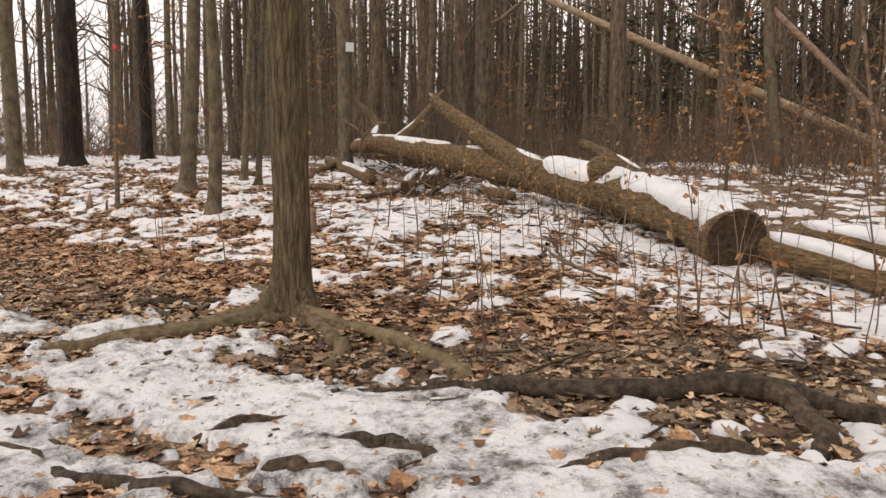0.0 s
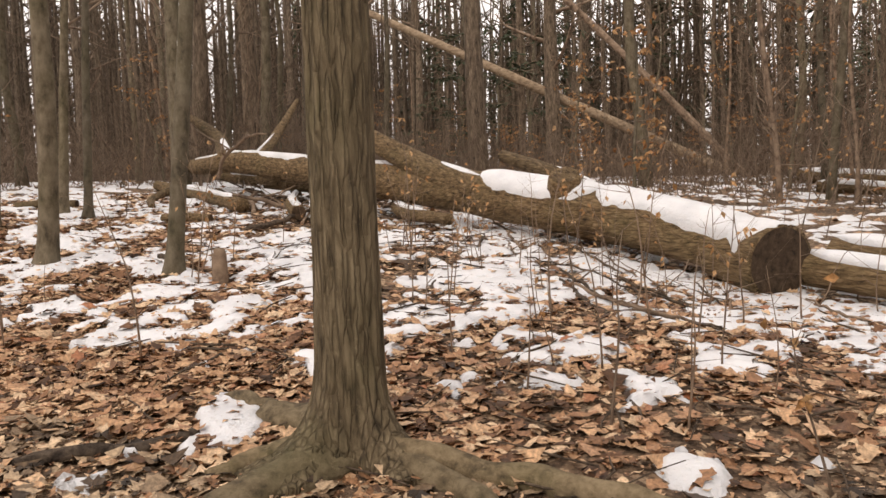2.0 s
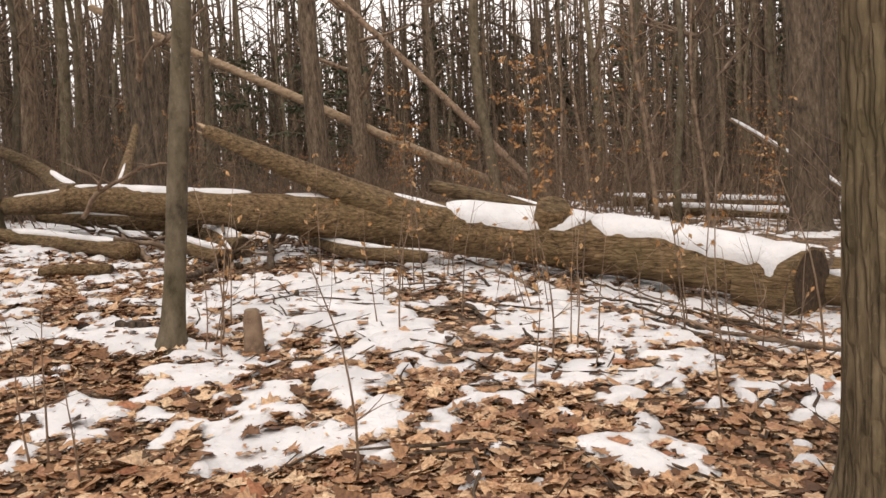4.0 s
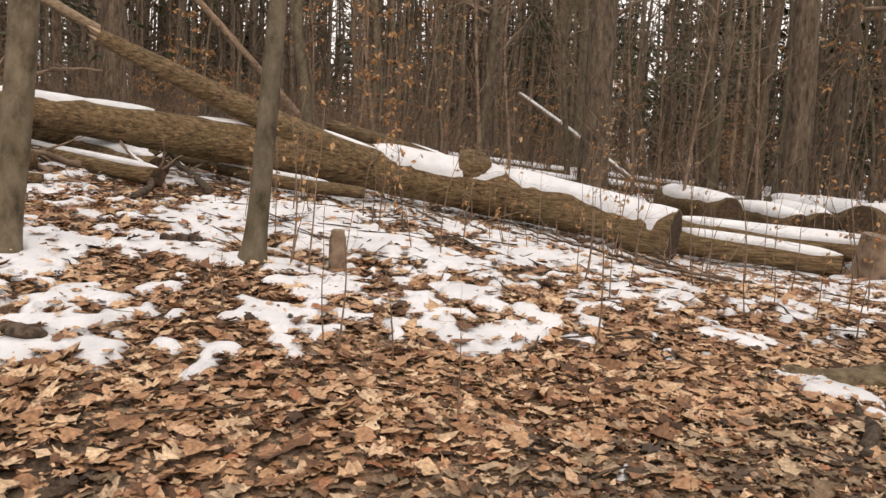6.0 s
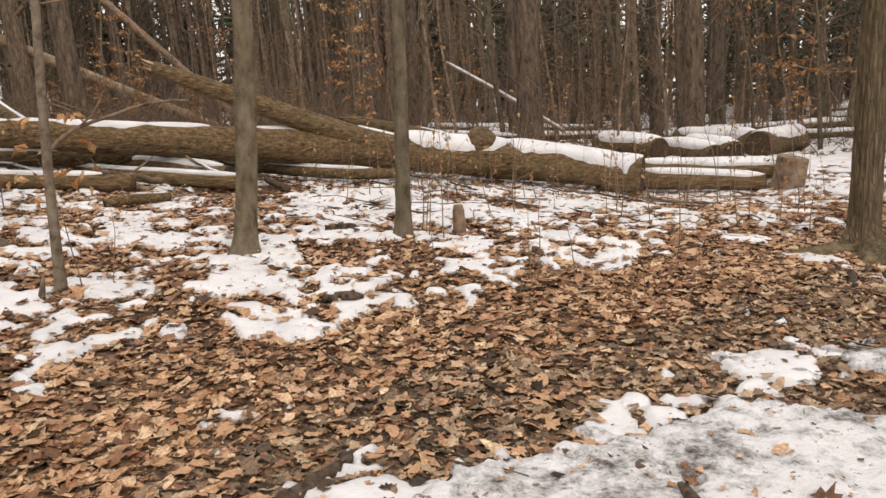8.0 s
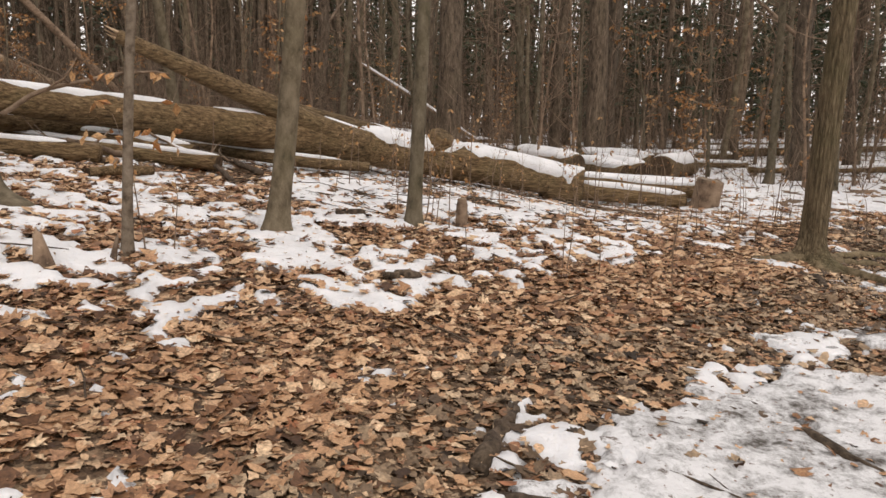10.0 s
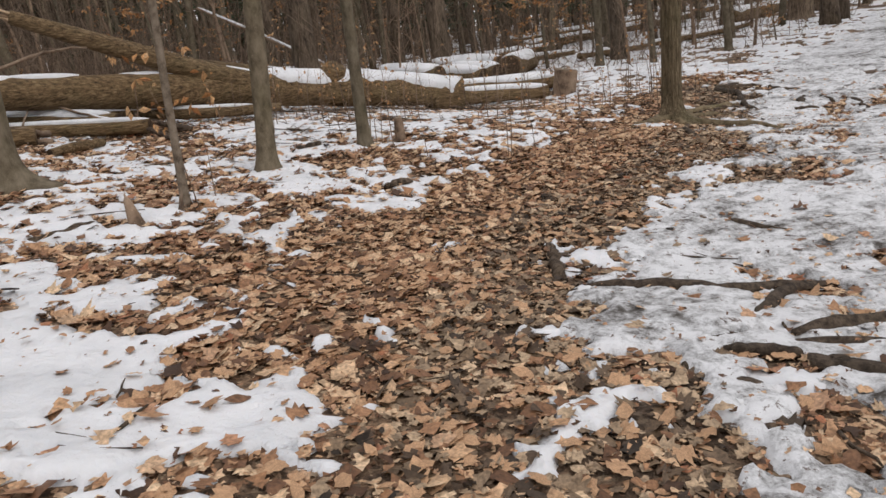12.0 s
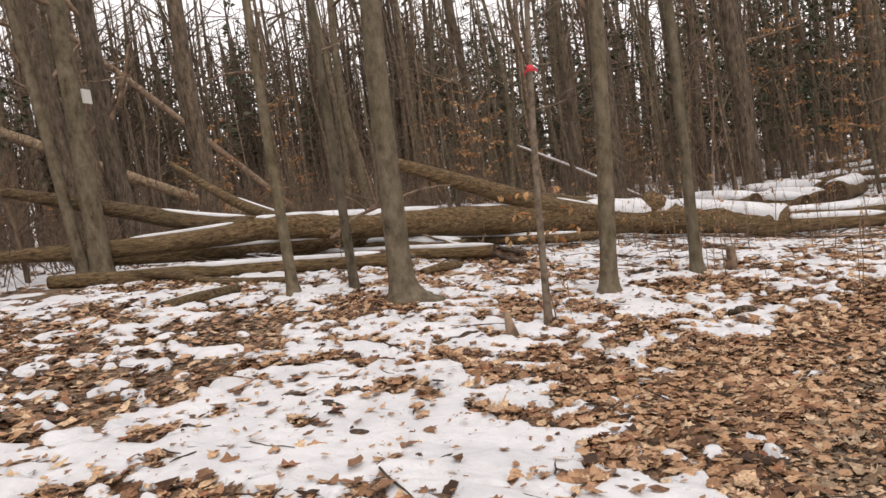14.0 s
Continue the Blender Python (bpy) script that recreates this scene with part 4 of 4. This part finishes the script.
for q in range(16):
    x, y, a, ln = pile.uniform(-5.0, 0.4), pile.uniform(2.4, 4.0), pile.gauss(2.8, 0.7), pile.uniform(0.5, 1.4)
    pts = [(x + u * ln * math.cos(a), y + u * ln * math.sin(a), gz(x + u * ln * math.cos(a), y + u * ln * math.sin(a)) + 0.02 + 0.08 * u) for u in (0.0, 0.35, 0.7, 1.0)]
    dead_branch(pts, pile.uniform(0.009, 0.02), "thin dead branch lying in snow before the trunk", 110 + q, 2)

# ---- roots and broken wood on the trail ----
ROOTS = [
    ([(1.6, 0.15), (1.72, 0.7), (1.85, 1.1), (2.1, 1.5), (2.2, 1.85), (2.15, 2.2), (2.4, 2.5), (2.7, 2.62), (3.0, 2.9)], [0.02, 0.04, 0.042, 0.05, 0.055, 0.062, 0.06, 0.045, 0.02]),
    ([(2.3, 2.4), (2.55, 2.4), (2.85, 2.3), (3.0, 2.15)], [0.06, 0.05, 0.05, 0.02]),
    ([(2.2, -0.28), (2.1, -0.1), (2.04, 0.1)], [0.025, 0.045, 0.02]),
    ([(2.33, 0.25), (2.45, 0.45), (2.52, 0.6), (2.78, 0.78)], [0.02, 0.045, 0.045, 0.02]),
    ([(2.15, -1.3), (2.3, -1.0), (2.56, -0.7), (2.82, -0.25), (3.0, 0.2)], [0.02, 0.035, 0.03, 0.035, 0.015]),
    ([(3.05, 0.95), (2.95, 1.25), (2.88, 1.5), (2.9, 1.85), (3.1, 2.1)], [0.02, 0.036, 0.034, 0.036, 0.015]),
    ([(2.66, 0.05), (2.72, 0.2), (2.78, 0.38)], [0.03, 0.045, 0.03]),
    ([(-3.66, -5.28), (-3.36, -5.42), (-3.1, -5.58), (-2.88, -5.76), (-2.58, -5.82), (-2.2, -5.8)], [0.02, 0.04, 0.045, 0.045, 0.04, 0.02]),
    ([(-2.5, -5.78), (-2.75, -5.95), (-3.01, -6.15), (-3.38, -6.34)], [0.035, 0.045, 0.035, 0.015]),
    ([(-3.8, -6.24), (-3.32, -6.42), (-2.95, -6.62), (-2.4, -6.9)], [0.012, 0.018, 0.03, 0.03]),
    ([(-3.0, -6.45), (-2.75, -6.45), (-2.45, -6.5), (-2.0, -6.5)], [0.03, 0.05, 0.055, 0.04]),
    ([(-3.2, -6.8), (-3.05, -6.92), (-2.8, -7.15)], [0.035, 0.045, 0.04]),
    ([(-3.48, -4.28), (-3.56, -4.55), (-3.62, -4.74), (-3.7, -5.02), (-3.74, -5.15)], [0.012, 0.028, 0.036, 0.04, 0.015]),
    ([(-2.2, -3.95), (-2.05, -4.35), (-1.9, -4.7), (-1.8, -5.0)], [0.015, 0.03, 0.035, 0.015]),
    ([(-2.4, -4.8), (-2.1, -4.95), (-1.75, -5.0)], [0.015, 0.025, 0.015]),
    ([(-1.1, -2.9), (-0.75, -3.0), (-0.4, -3.35)], [0.015, 0.025, 0.015]),
]
for q, (plan, radii) in enumerate(ROOTS):
    tagged(root("tree_root", plan, radii, None, 3.0 + q, -0.15), "dark exposed tree root crossing the icy trail", "root", "roots across the trail")
for q, (a, b, r) in enumerate([((-3.46, -6.55), (-3.2, -6.73), 0.04), ((-7.2, -3.86), (-6.8, -3.52), 0.03), ((-4.45, -2.4), (-4.15, -2.28), 0.045), ((-0.45, -1.35), (-0.4, -0.55), 0.035), ((-5.2, -0.45), (-4.9, -0.3), 0.05), ((-3.0, 1.6), (-4.4, 2.2), 0.025), ((-2.3, 1.2), (-3.4, 2.1), 0.02), ((-1.2, 2.2), (-2.6, 2.7), 0.025), ((-6.4, 0.4), (-5.9, -0.2), 0.025), ((-4.9, 0.9), (-5.6, 1.5), 0.02)]):
    m = ((a[0] + b[0]) / 2 + 0.03, (a[1] + b[1]) / 2)
    tagged(root("broken_stick", [a, m, b], [r * 0.7, r, r * 0.6], None, 40.0 + q, -0.3, n=9), "dark broken piece of branch lying on the ground", "stick", "sticks on the ground")


def stub(x, y, r, h, words, seed, lean=(0.0, 0.0), cap=True):
    z = gz(x, y)
    t = thing("stump", x, y, z, words, "stump")
    s = np.linspace(-0.05, h, 14)
    p = np.c_[x + lean[0] * s, y + lean[1] * s, z + s]
    rad = r * (1.15 - 0.2 * s / h) * np.where(s > h * 0.9, 0.85, 1) if cap else r * np.clip(1.25 - 0.9 * s / h - 0.25 * (s > h * 0.85), 0.06, 2)
    mesh("stem", *tube(p, rad, 14, 0.15, 0.2, seed), M_TWIG, t)
    if cap:
        mesh("cut_top", *tube(p[-2:] + (0, 0, 0.008), rad[-2:] * 0.85, 14), M_PALECUT, t, "pale sawn top")
    return t


stub(-3.87, -0.02, 0.06, 0.33, "small sawn stump standing in the leaves", 2.0)
stub(-6.53, -3.54, 0.05, 0.27, "splintered pointed stub in the snow", 3.0, (-0.15, 0.0), False)
stub(-6.25, -3.2, 0.02, 0.2, "broken stub beside a sapling", 5.0, (0.2, 0.1), False)
for q, (x, y, r) in enumerate([(-7.63, -5.6, 0.13), (-7.9, -5.45, 0.1), (-7.28, -6.05, 0.07), (-7.55, -5.95, 0.05), (-3.74, -6.7, 0.05), (-3.62, -6.95, 0.07), (0.9, -1.9, 0.08), (1.6, 0.9, 0.07), (2.2, -0.9, 0.06), (3.6, 0.9, 0.1), (3.0, -0.3, 0.06)]):
    v, f = tube([(x, y, gz(x, y) + k) for k in (-0.02, 0.01, 0.03, 0.045, 0.05)], [r, r * 1.05, r * 0.85, r * 0.5, r * 0.1], 11, 0.5, 0.7, 3.3 * q, 2.0)
    tagged(mesh("clod", v, f, M_ROOT), "dark clod of frozen mud and rotten leaves", "clod", "clods on the snow")


sticks = Heap()
tr = random.Random(8)
for q in range(520):
    x, y = (tr.uniform(-9.5, 2.0), tr.uniform(0.0, 4.2)) if q < 330 else (tr.uniform(-8.5, 3.0), tr.uniform(-7.5, 3.0))
    a, ln = tr.uniform(0, 6.28), tr.uniform(0.12, 0.6)
    p = np.array([(x + u * ln * math.cos(a) + tr.gauss(0, 0.01), y + u * ln * math.sin(a) + tr.gauss(0, 0.01), 0) for u in (0, 0.35, 0.7, 1)])
    p[:, 2] = ground_z(p[:, 0], p[:, 1]) + 0.03 + np.array([0, 0.01, 0.02, 0.03]) * tr.random()
    r = tr.uniform(0.003, 0.009)
    sticks.add(*tube(p, [r, r, r * 0.8, r * 0.5], 5))
tagged(sticks.make("twig_litter", M_ROOT), "thin dead twigs strewn on leaves and snow", "twigs", kind="stuff")


# ---- saplings and seedlings ----
def seedling(seed, h, leaves, x=0.0, y=0.0):
    """A thin upright shoot with side twigs; some keep tan leaves."""
    rng = random.Random(seed)
    t = thing("seedling", 0, 0, 0, "thin bare seedling standing in the snow" if not leaves else "thin beech sapling holding dry orange leaves", "sapling", "seedlings by the log")
    p, r = limb((0, 0, -0.03), (rng.gauss(0, 0.08), rng.gauss(0, 0.08), 1), h, 0.0045 + 0.0025 * h, rng, 7, 0.07, 0.1)
    mesh("stem", *tube(p, r, 6), M_TWIG, t)
    tw, lv = Heap(), Heap()
    for _ in range(4 + int(3 * h)):
        k = rng.randrange(2, len(p))
        q, s = limb(p[k], (rng.gauss(0, 1), rng.gauss(0, 1), 0.7), h * rng.uniform(0.12, 0.35), r[k] * 0.6, rng, 3)
        tw.add(*tube(q, s, 4, caps=False))
        for _ in range(leaves):
            e = q[rng.randrange(1, len(q))]
            lv.add(*leaf_blade(e, (rng.gauss(0, 0.6), rng.gauss(0, 0.6), rng.uniform(-1.2, 0.1)), rng.uniform(0.045, 0.08), rng))
    tw.make("crown", M_TWIG, t)
    if leaves:
        lv.make("foliage", M_BEECH, t, "dry orange leaves")
    return t


def place(first, x, y, turn, size=1.0):
    return copy_thing(first, pose(x, y, gz(x, y), 0, 0, turn) @ Matrix.Scale(size, 4))


kinds = [seedling(q, h, lv) for q, (h, lv) in enumerate([(0.55, 0), (0.8, 0), (1.1, 0), (0.7, 1), (1.3, 2), (1.8, 3)])]
HOME = [(-2.6, -1.55), (-2.9, -1.6), (-1.75, -0.75), (-1.9, 0.6), (-4.0, -0.2), (1.35, 3.1)]
for s, (x, y) in zip(kinds, HOME):
    s.matrix_basis = pose(x, y, gz(x, y))
sr = random.Random(21)
for q in range(110):
    x, y = (sr.uniform(-6.2, 1.8), sr.uniform(0.8, 3.9)) if q < 80 else (sr.uniform(-8, 2.4), sr.uniform(4.6, 8.5))
    place(kinds[sr.choice([0, 0, 1, 1, 2, 2, 3, 4] if q < 80 else [1, 2, 2, 4, 4, 5])], x, y, sr.uniform(0, 360), sr.uniform(0.6, 1.15))
for x, y, k, s in [(-4.15, -0.25, 2, 0.9), (-4.2, -0.15, 3, 1.0), (-4.28, -0.05, 2, 1.1), (-6.0, -2.75, 3, 0.9), (1.2, 2.9, 2, 1.0), (1.5, 3.3, 1, 1.1), (0.9, 2.6, 2, 0.8), (-2.2, 2.9, 4, 0.8), (-3.3, 2.3, 3, 1.0), (-4.7, 2.2, 4, 0.9), (-5.4, 1.6, 4, 1.0), (-3.4, 0.9, 2, 1.0), (-1.0, 2.4, 2, 1.2), (-8.9, -0.7, 4, 0.9), (-6.15, -2.9, 4, 0.8), (-4.6, 0.2, 4, 0.75), (-2.05, -2.0, 1, 0.7), (-3.8, -1.4, 0, 0.8), (-2.95, -1.65, 1, 0.9)]:
    place(kinds[k], x, y, sr.uniform(0, 360), s)


# ---- the wood behind ----
def arche_bare(seed, r, h, mat, words, twigs=3, count=24, low=0.18, reach=3.0):
    t = thing("tree", 0, 0, 0, words, "tree", "trees of the wood")
    rng = random.Random(seed)
    s = np.linspace(-0.4, h, 16)
    p = np.c_[0.5 * (vn(s * 0.25 + seed, s * 0) - vn(seed, 0.0)), 0.5 * (vn(s * 0.25, s * 0 + seed) - vn(0.0, seed)), s]
    rad = r * (1 - 0.8 * np.clip(s / h, 0, 1)) * (1 + 0.5 * np.exp(-np.clip(s, 0, 9) / 0.25))
    mesh("trunk", *tube(p, rad, 9, 0.1, 0.1, seed), mat, t)
    bare_crown(p, rad, rng, count, low, reach, twigs, 3).make("crown", M_TWIG, t)
    return t


def arche_pine(seed, h, r):
    t = thing("evergreen_tree", 0, 0, 0, "dark evergreen with drooping needled boughs", "tree", "evergreens of the wood")
    rng = random.Random(seed)
    s = np.linspace(-0.4, h, 10)
    p = np.c_[s * 0, s * 0, s]
    mesh("trunk", *tube(p, r * (1 - 0.85 * np.clip(s / h, 0, 1)), 8, 0.1, 0.1, seed), M_DARKBARK, t)
    wood, green = Heap(), Heap()
    for k in range(70):
        z = h * (0.14 + 0.84 * rng.random())
        ln = (h - z) * 0.2 * rng.uniform(0.5, 1.2) + 0.7
        a = rng.uniform(0, 6.28)
        q, rr = limb((0, 0, z), (math.cos(a), math.sin(a), 0.15), ln, 0.025, rng, 4, 0.12, -0.1)
        wood.add(*tube(q, rr, 3, caps=False))
        for _ in range(int(8 * ln) + 3):
            u = rng.uniform(0.25, 1) * 4
            i = min(3, int(u))
            e = q[i] + (q[i + 1] - q[i]) * (u - i)
            d = np.array([math.cos(a) * 0.5 + rng.gauss(0, 0.6), math.sin(a) * 0.5 + rng.gauss(0, 0.6), rng.uniform(-0.7, 0.15)])
            d /= np.linalg.norm(d)
            w = np.cross(d, (rng.gauss(0, 0.5), rng.gauss(0, 0.5), 1))
            w *= rng.uniform(0.04, 0.08) / (np.linalg.norm(w) + 1e-6)
            l = rng.uniform(0.25, 0.5)
            green.add([e, e + d * l * 0.5 + w, e + d * l, e + d * l * 0.5 - w, e + d * l * 0.5 + (0, 0, 0.03)], [(0, 1, 4), (1, 2, 4), (2, 3, 4), (3, 0, 4)])
    wood.make("crown", M_TWIG, t)
    green.make("foliage", M_NEEDLE, t, "dark green needles")
    return t


def arche_beech(seed, h):
    t = thing("beech_sapling", 0, 0, 0, "young beech keeping its dry orange leaves", "sapling", "young beeches")
    rng = random.Random(seed)
    p, r = limb((0, 0, -0.1), (0.05, 0.05, 1), h, 0.012 * h, rng, 8, 0.06, 0.15)
    mesh("stem", *tube(p, r, 6), M_BARK, t)
    tw, lv = Heap(), Heap()
    for _ in range(26):
        k = rng.randrange(2, len(p))
        q, s = limb(p[k], (rng.gauss(0, 1), rng.gauss(0, 1), 0.25), h * rng.uniform(0.12, 0.3), r[k] * 0.5, rng, 4, 0.15, 0.0)
        tw.add(*tube(q, s, 3, caps=False))
        for _ in range(9):
            lv.add(*leaf_blade(q[rng.randrange(1, 5)] + np.array([rng.gauss(0, 0.04), rng.gauss(0, 0.04), 0]), (rng.gauss(0, 0.7), rng.gauss(0, 0.7), rng.uniform(-1, 0.2)), rng.uniform(0.08, 0.14), rng))
    tw.make("crown", M_TWIG, t)
    lv.make("foliage", M_BEECH, t, "dry orange leaves")
    return t


bares = [arche_bare(31, 0.22, 19, M_DARKBARK, "tall bare tree with dark bark"), arche_bare(32, 0.15, 17, M_BARK, "tall bare tree with grey bark"), arche_bare(33, 0.28, 20, M_DARKBARK, "stout bare tree with brown bark"),
         arche_bare(34, 0.09, 13, M_BARK, "slim bare tree with grey bark", 3, 24, 0.15, 1.8), arche_bare(35, 0.045, 8, M_TWIG, "spindly bare young tree", 3, 26, 0.08, 1.3), arche_bare(36, 0.03, 5.5, M_TWIG, "spindly bare young tree", 3, 22, 0.08, 1.0)]
pines = [arche_pine(41, 15, 0.17), arche_pine(42, 11, 0.12), arche_pine(43, 18, 0.2)]
beeches = [arche_beech(44, 3.2), arche_beech(45, 4.6), arche_beech(46, 2.2)]
firsts = bares + pines + beeches
FIRST_AT = [(-9.0, 17.0), (-11.6, 11.2), (5.6, 19.0), (-7.4, 12.4), (-6.4, 9.8), (-2.2, 9.4), (4.5, 24.0), (9.0, 21.0), (-3.0, 27.0), (-7.6, 7.6), (-9.6, 13.8), (2.2, 12.6)]
for t, (x, y) in zip(firsts, FIRST_AT):
    t.matrix_basis = pose(x, y, gz(x, y), 0, 0, 30)
taken = [(x, y) for x, y, *_ in ROW] + FIRST_AT
wr = random.Random(77)


def clear(x, y, gap, open_view=False):
    if open_view and near_line(x, y, [(-6, 3.5, 2.0), (-25, 17, 9.0)]) > 0 and wr.random() < 0.9:
        return False
    if -13.2 < x < 8 and -14 < y < 8.6:
        return False
    if float(near_line(x, y, [(5, 2.6, 2.6), (9, 5.5, 3.0), (17, 11, 3.2), (30, 20, 3.5)])) > 0 or float(near_line(x, y, [(-18.7, 21.8, 1.2), (-33, 10.3, 1.2)])) > 0:
        return False
    return all((x - a) ** 2 + (y - b) ** 2 > gap * gap for a, b in taken)


def fill(kinds_, count, near, far, gap, sizes, ahead=True, open_view=False, arc=(0.0, 2 * math.pi)):
    done, tries = 0, 0
    while done < count and tries < count * 60:
        tries += 1
        a, d = wr.uniform(*arc), near + (far - near) * wr.random() ** 0.8
        x, y = -4 + d * math.cos(a), -1 + d * math.sin(a)
        if ahead and (y < -0.9 * x - 20 or y < -14 or (x > 12 and y < -2)):
            continue
        if clear(x, y, gap, open_view):
            taken.append((x, y))
            copy_thing(wr.choice(kinds_), pose(x, y, gz(x, y), wr.gauss(0, 1.5), wr.gauss(0, 1.5), wr.uniform(0, 360)) @ Matrix.Scale(wr.uniform(*sizes), 4))
            done += 1


fill(bares[:3], 95, 13, 50, 1.6, (0.7, 1.1), True, True)
fill([bares[3]], 75, 11, 42, 1.0, (0.8, 1.2), True, True)
fill(bares[4:], 140, 10.5, 38, 0.7, (0.7, 1.25), True, True)
fill(pines, 34, 26, 58, 1.8, (0.75, 1.2), True, True, (0.7, 1.9))
fill(pines, 14, 24, 45, 1.8, (0.8, 1.2), True, False, (1.05, 1.6))
fill(pines, 9, 28, 55, 1.8, (0.7, 1.2), True, False, (2.2, 3.1))
fill(beeches, 46, 11, 32, 0.9, (0.6, 1.25))
fill(bares[:4], 40, 14, 34, 2.5, (0.8, 1.1), False)

# Thin brush between the trunks.
brush = Heap()
br2 = random.Random(91)
while brush.n < 85000:
    a, d = br2.uniform(0.2, 3.5) if br2.random() < 0.5 else br2.uniform(1.9, 3.3), 11 + 34 * br2.random()
    x, y = -4 + d * math.cos(a), -1 + d * math.sin(a)
    if y < -0.9 * x - 18 or (x > 10 and y < 0) or not clear(x, y, 0.1):
        continue
    low = near_line(x, y, [(-6, 3.5, 2.0), (-25, 17, 9.0)]) > 0
    for _ in range(5):
        p, r = limb((x + br2.gauss(0, 0.4), y + br2.gauss(0, 0.4), gz(x, y) - 0.05), (br2.gauss(0, 0.6), br2.gauss(0, 0.6), 1), (br2.uniform(0.5, 1.5) if br2.random() < 0.55 else br2.uniform(1.5, 3.4)) if low else br2.uniform(0.7, 3.2) if br2.random() < 0.7 else br2.uniform(3, 6.5), br2.uniform(0.006, 0.014), br2, 3, 0.16, 0.05)
        brush.add(*tube(p, r, 3, caps=False))
while brush.n < 125000:
    a, d = br2.uniform(2.75, 3.75), 15 + 32 * br2.random()
    x, y = -4 + d * math.cos(a), -1 + d * math.sin(a)
    if not clear(x, y, 0.1):
        continue
    for _ in range(5):
        p, r = limb((x + br2.gauss(0, 0.6), y + br2.gauss(0, 0.6), gz(x, y) - 0.05), (br2.gauss(0, 0.9), br2.gauss(0, 0.9), 1), br2.uniform(1.0, 3.0) if br2.random() < 0.6 else br2.uniform(3, 7), br2.uniform(0.008, 0.018), br2, 3, 0.22, 0.05)
        brush.add(*tube(p, r, 3, caps=False))
tagged(brush.make("brush", M_TWIG), "tangle of thin bare brown brush", "brush", kind="stuff")

# Distant woods.
woods, far_green = Heap(), Heap()
for _ in range(1600):
    a, d = br2.uniform(-0.6, 4.0) if br2.random() < 0.55 else br2.uniform(1.75, 3.3), 44 + 54 * br2.random()
    x, y, r, h = -4 + d * math.cos(a), d * math.sin(a), br2.uniform(0.1, 0.32), br2.uniform(14, 22)
    z = gz(x, y)
    woods.add(*tube([(x, y, z - 0.3), (x + br2.gauss(0, 0.3), y, z + h * 0.5), (x + br2.gauss(0, 0.5), y, z + h)], [r, r * 0.7, r * 0.2], 4, caps=False))
    for _ in range(10):
        k = br2.uniform(0.06, 0.95)
        p, q = limb((x, y, z + h * k), (br2.gauss(0, 1), br2.gauss(0, 1), 0.6), br2.uniform(2.0, 6.5), max(0.035, r * 0.32), br2, 2, 0.25)
        woods.add(*tube(p, q, 3, caps=False))
for _ in range(260):
    a, d = br2.uniform(1.0, 2.2) if br2.random() < 0.8 else br2.uniform(2.2, 3.1), 52 + 45 * br2.random()
    x, y, h = -4 + d * math.cos(a), d * math.sin(a), br2.uniform(9, 19)
    z = gz(x, y)
    for _ in range(60):
        k = br2.random() ** 0.8
        ang, ln = br2.uniform(0, 6.28), ((1 - k) * 2.2 + 0.6) * br2.uniform(0.4, 1.0)
        e = np.array([x, y, z + 0.8 + h * k])
        e = e + np.array([math.cos(ang), math.sin(ang), 0]) * br2.uniform(0, 1.4) * (1.1 - k)
        dd = np.array([math.cos(ang), math.sin(ang), br2.uniform(-0.5, 0.2)]) * ln
        w = np.array([-math.sin(ang), math.cos(ang), 0]) * ln * 0.22
        far_green.add([e, e + dd * 0.5 + w, e + dd, e + dd * 0.5 - w, e + dd * 0.5 + (0, 0, 0.25)], [(0, 1, 4), (1, 2, 4), (2, 3, 4), (3, 0, 4)])
tagged(far_green.make("far_evergreens", M_NEEDLE), "distant evergreen boughs among the bare woods", "woods", kind="stuff")
tagged(woods.make("far_woods", M_DARKBARK), "distant bare woods fading into a grey sky", "woods", kind="stuff")

# ---- leaves lying nearest the trail ----
leaf_meshes = []
for q in range(24):
    v, f = leaf_shape(lr, 0.45)
    me = quads("leaf", v, f, M_LITTER)
    leaf_meshes.append(me)
spots = [s for s in litter_spots(5000, -6.2, -2.2, -7.6, -3.2, 8, 0.0)][:300]
for x, y in spots:
    o = new("leaf", wr.choice(leaf_meshes))
    o.parent = ground
    o.matrix_basis = pose(x, y, gz(x, y) + 0.035, wr.gauss(0, 12), wr.gauss(0, 12), wr.uniform(0, 360)) @ Matrix.Scale(wr.uniform(0.07, 0.13), 4)
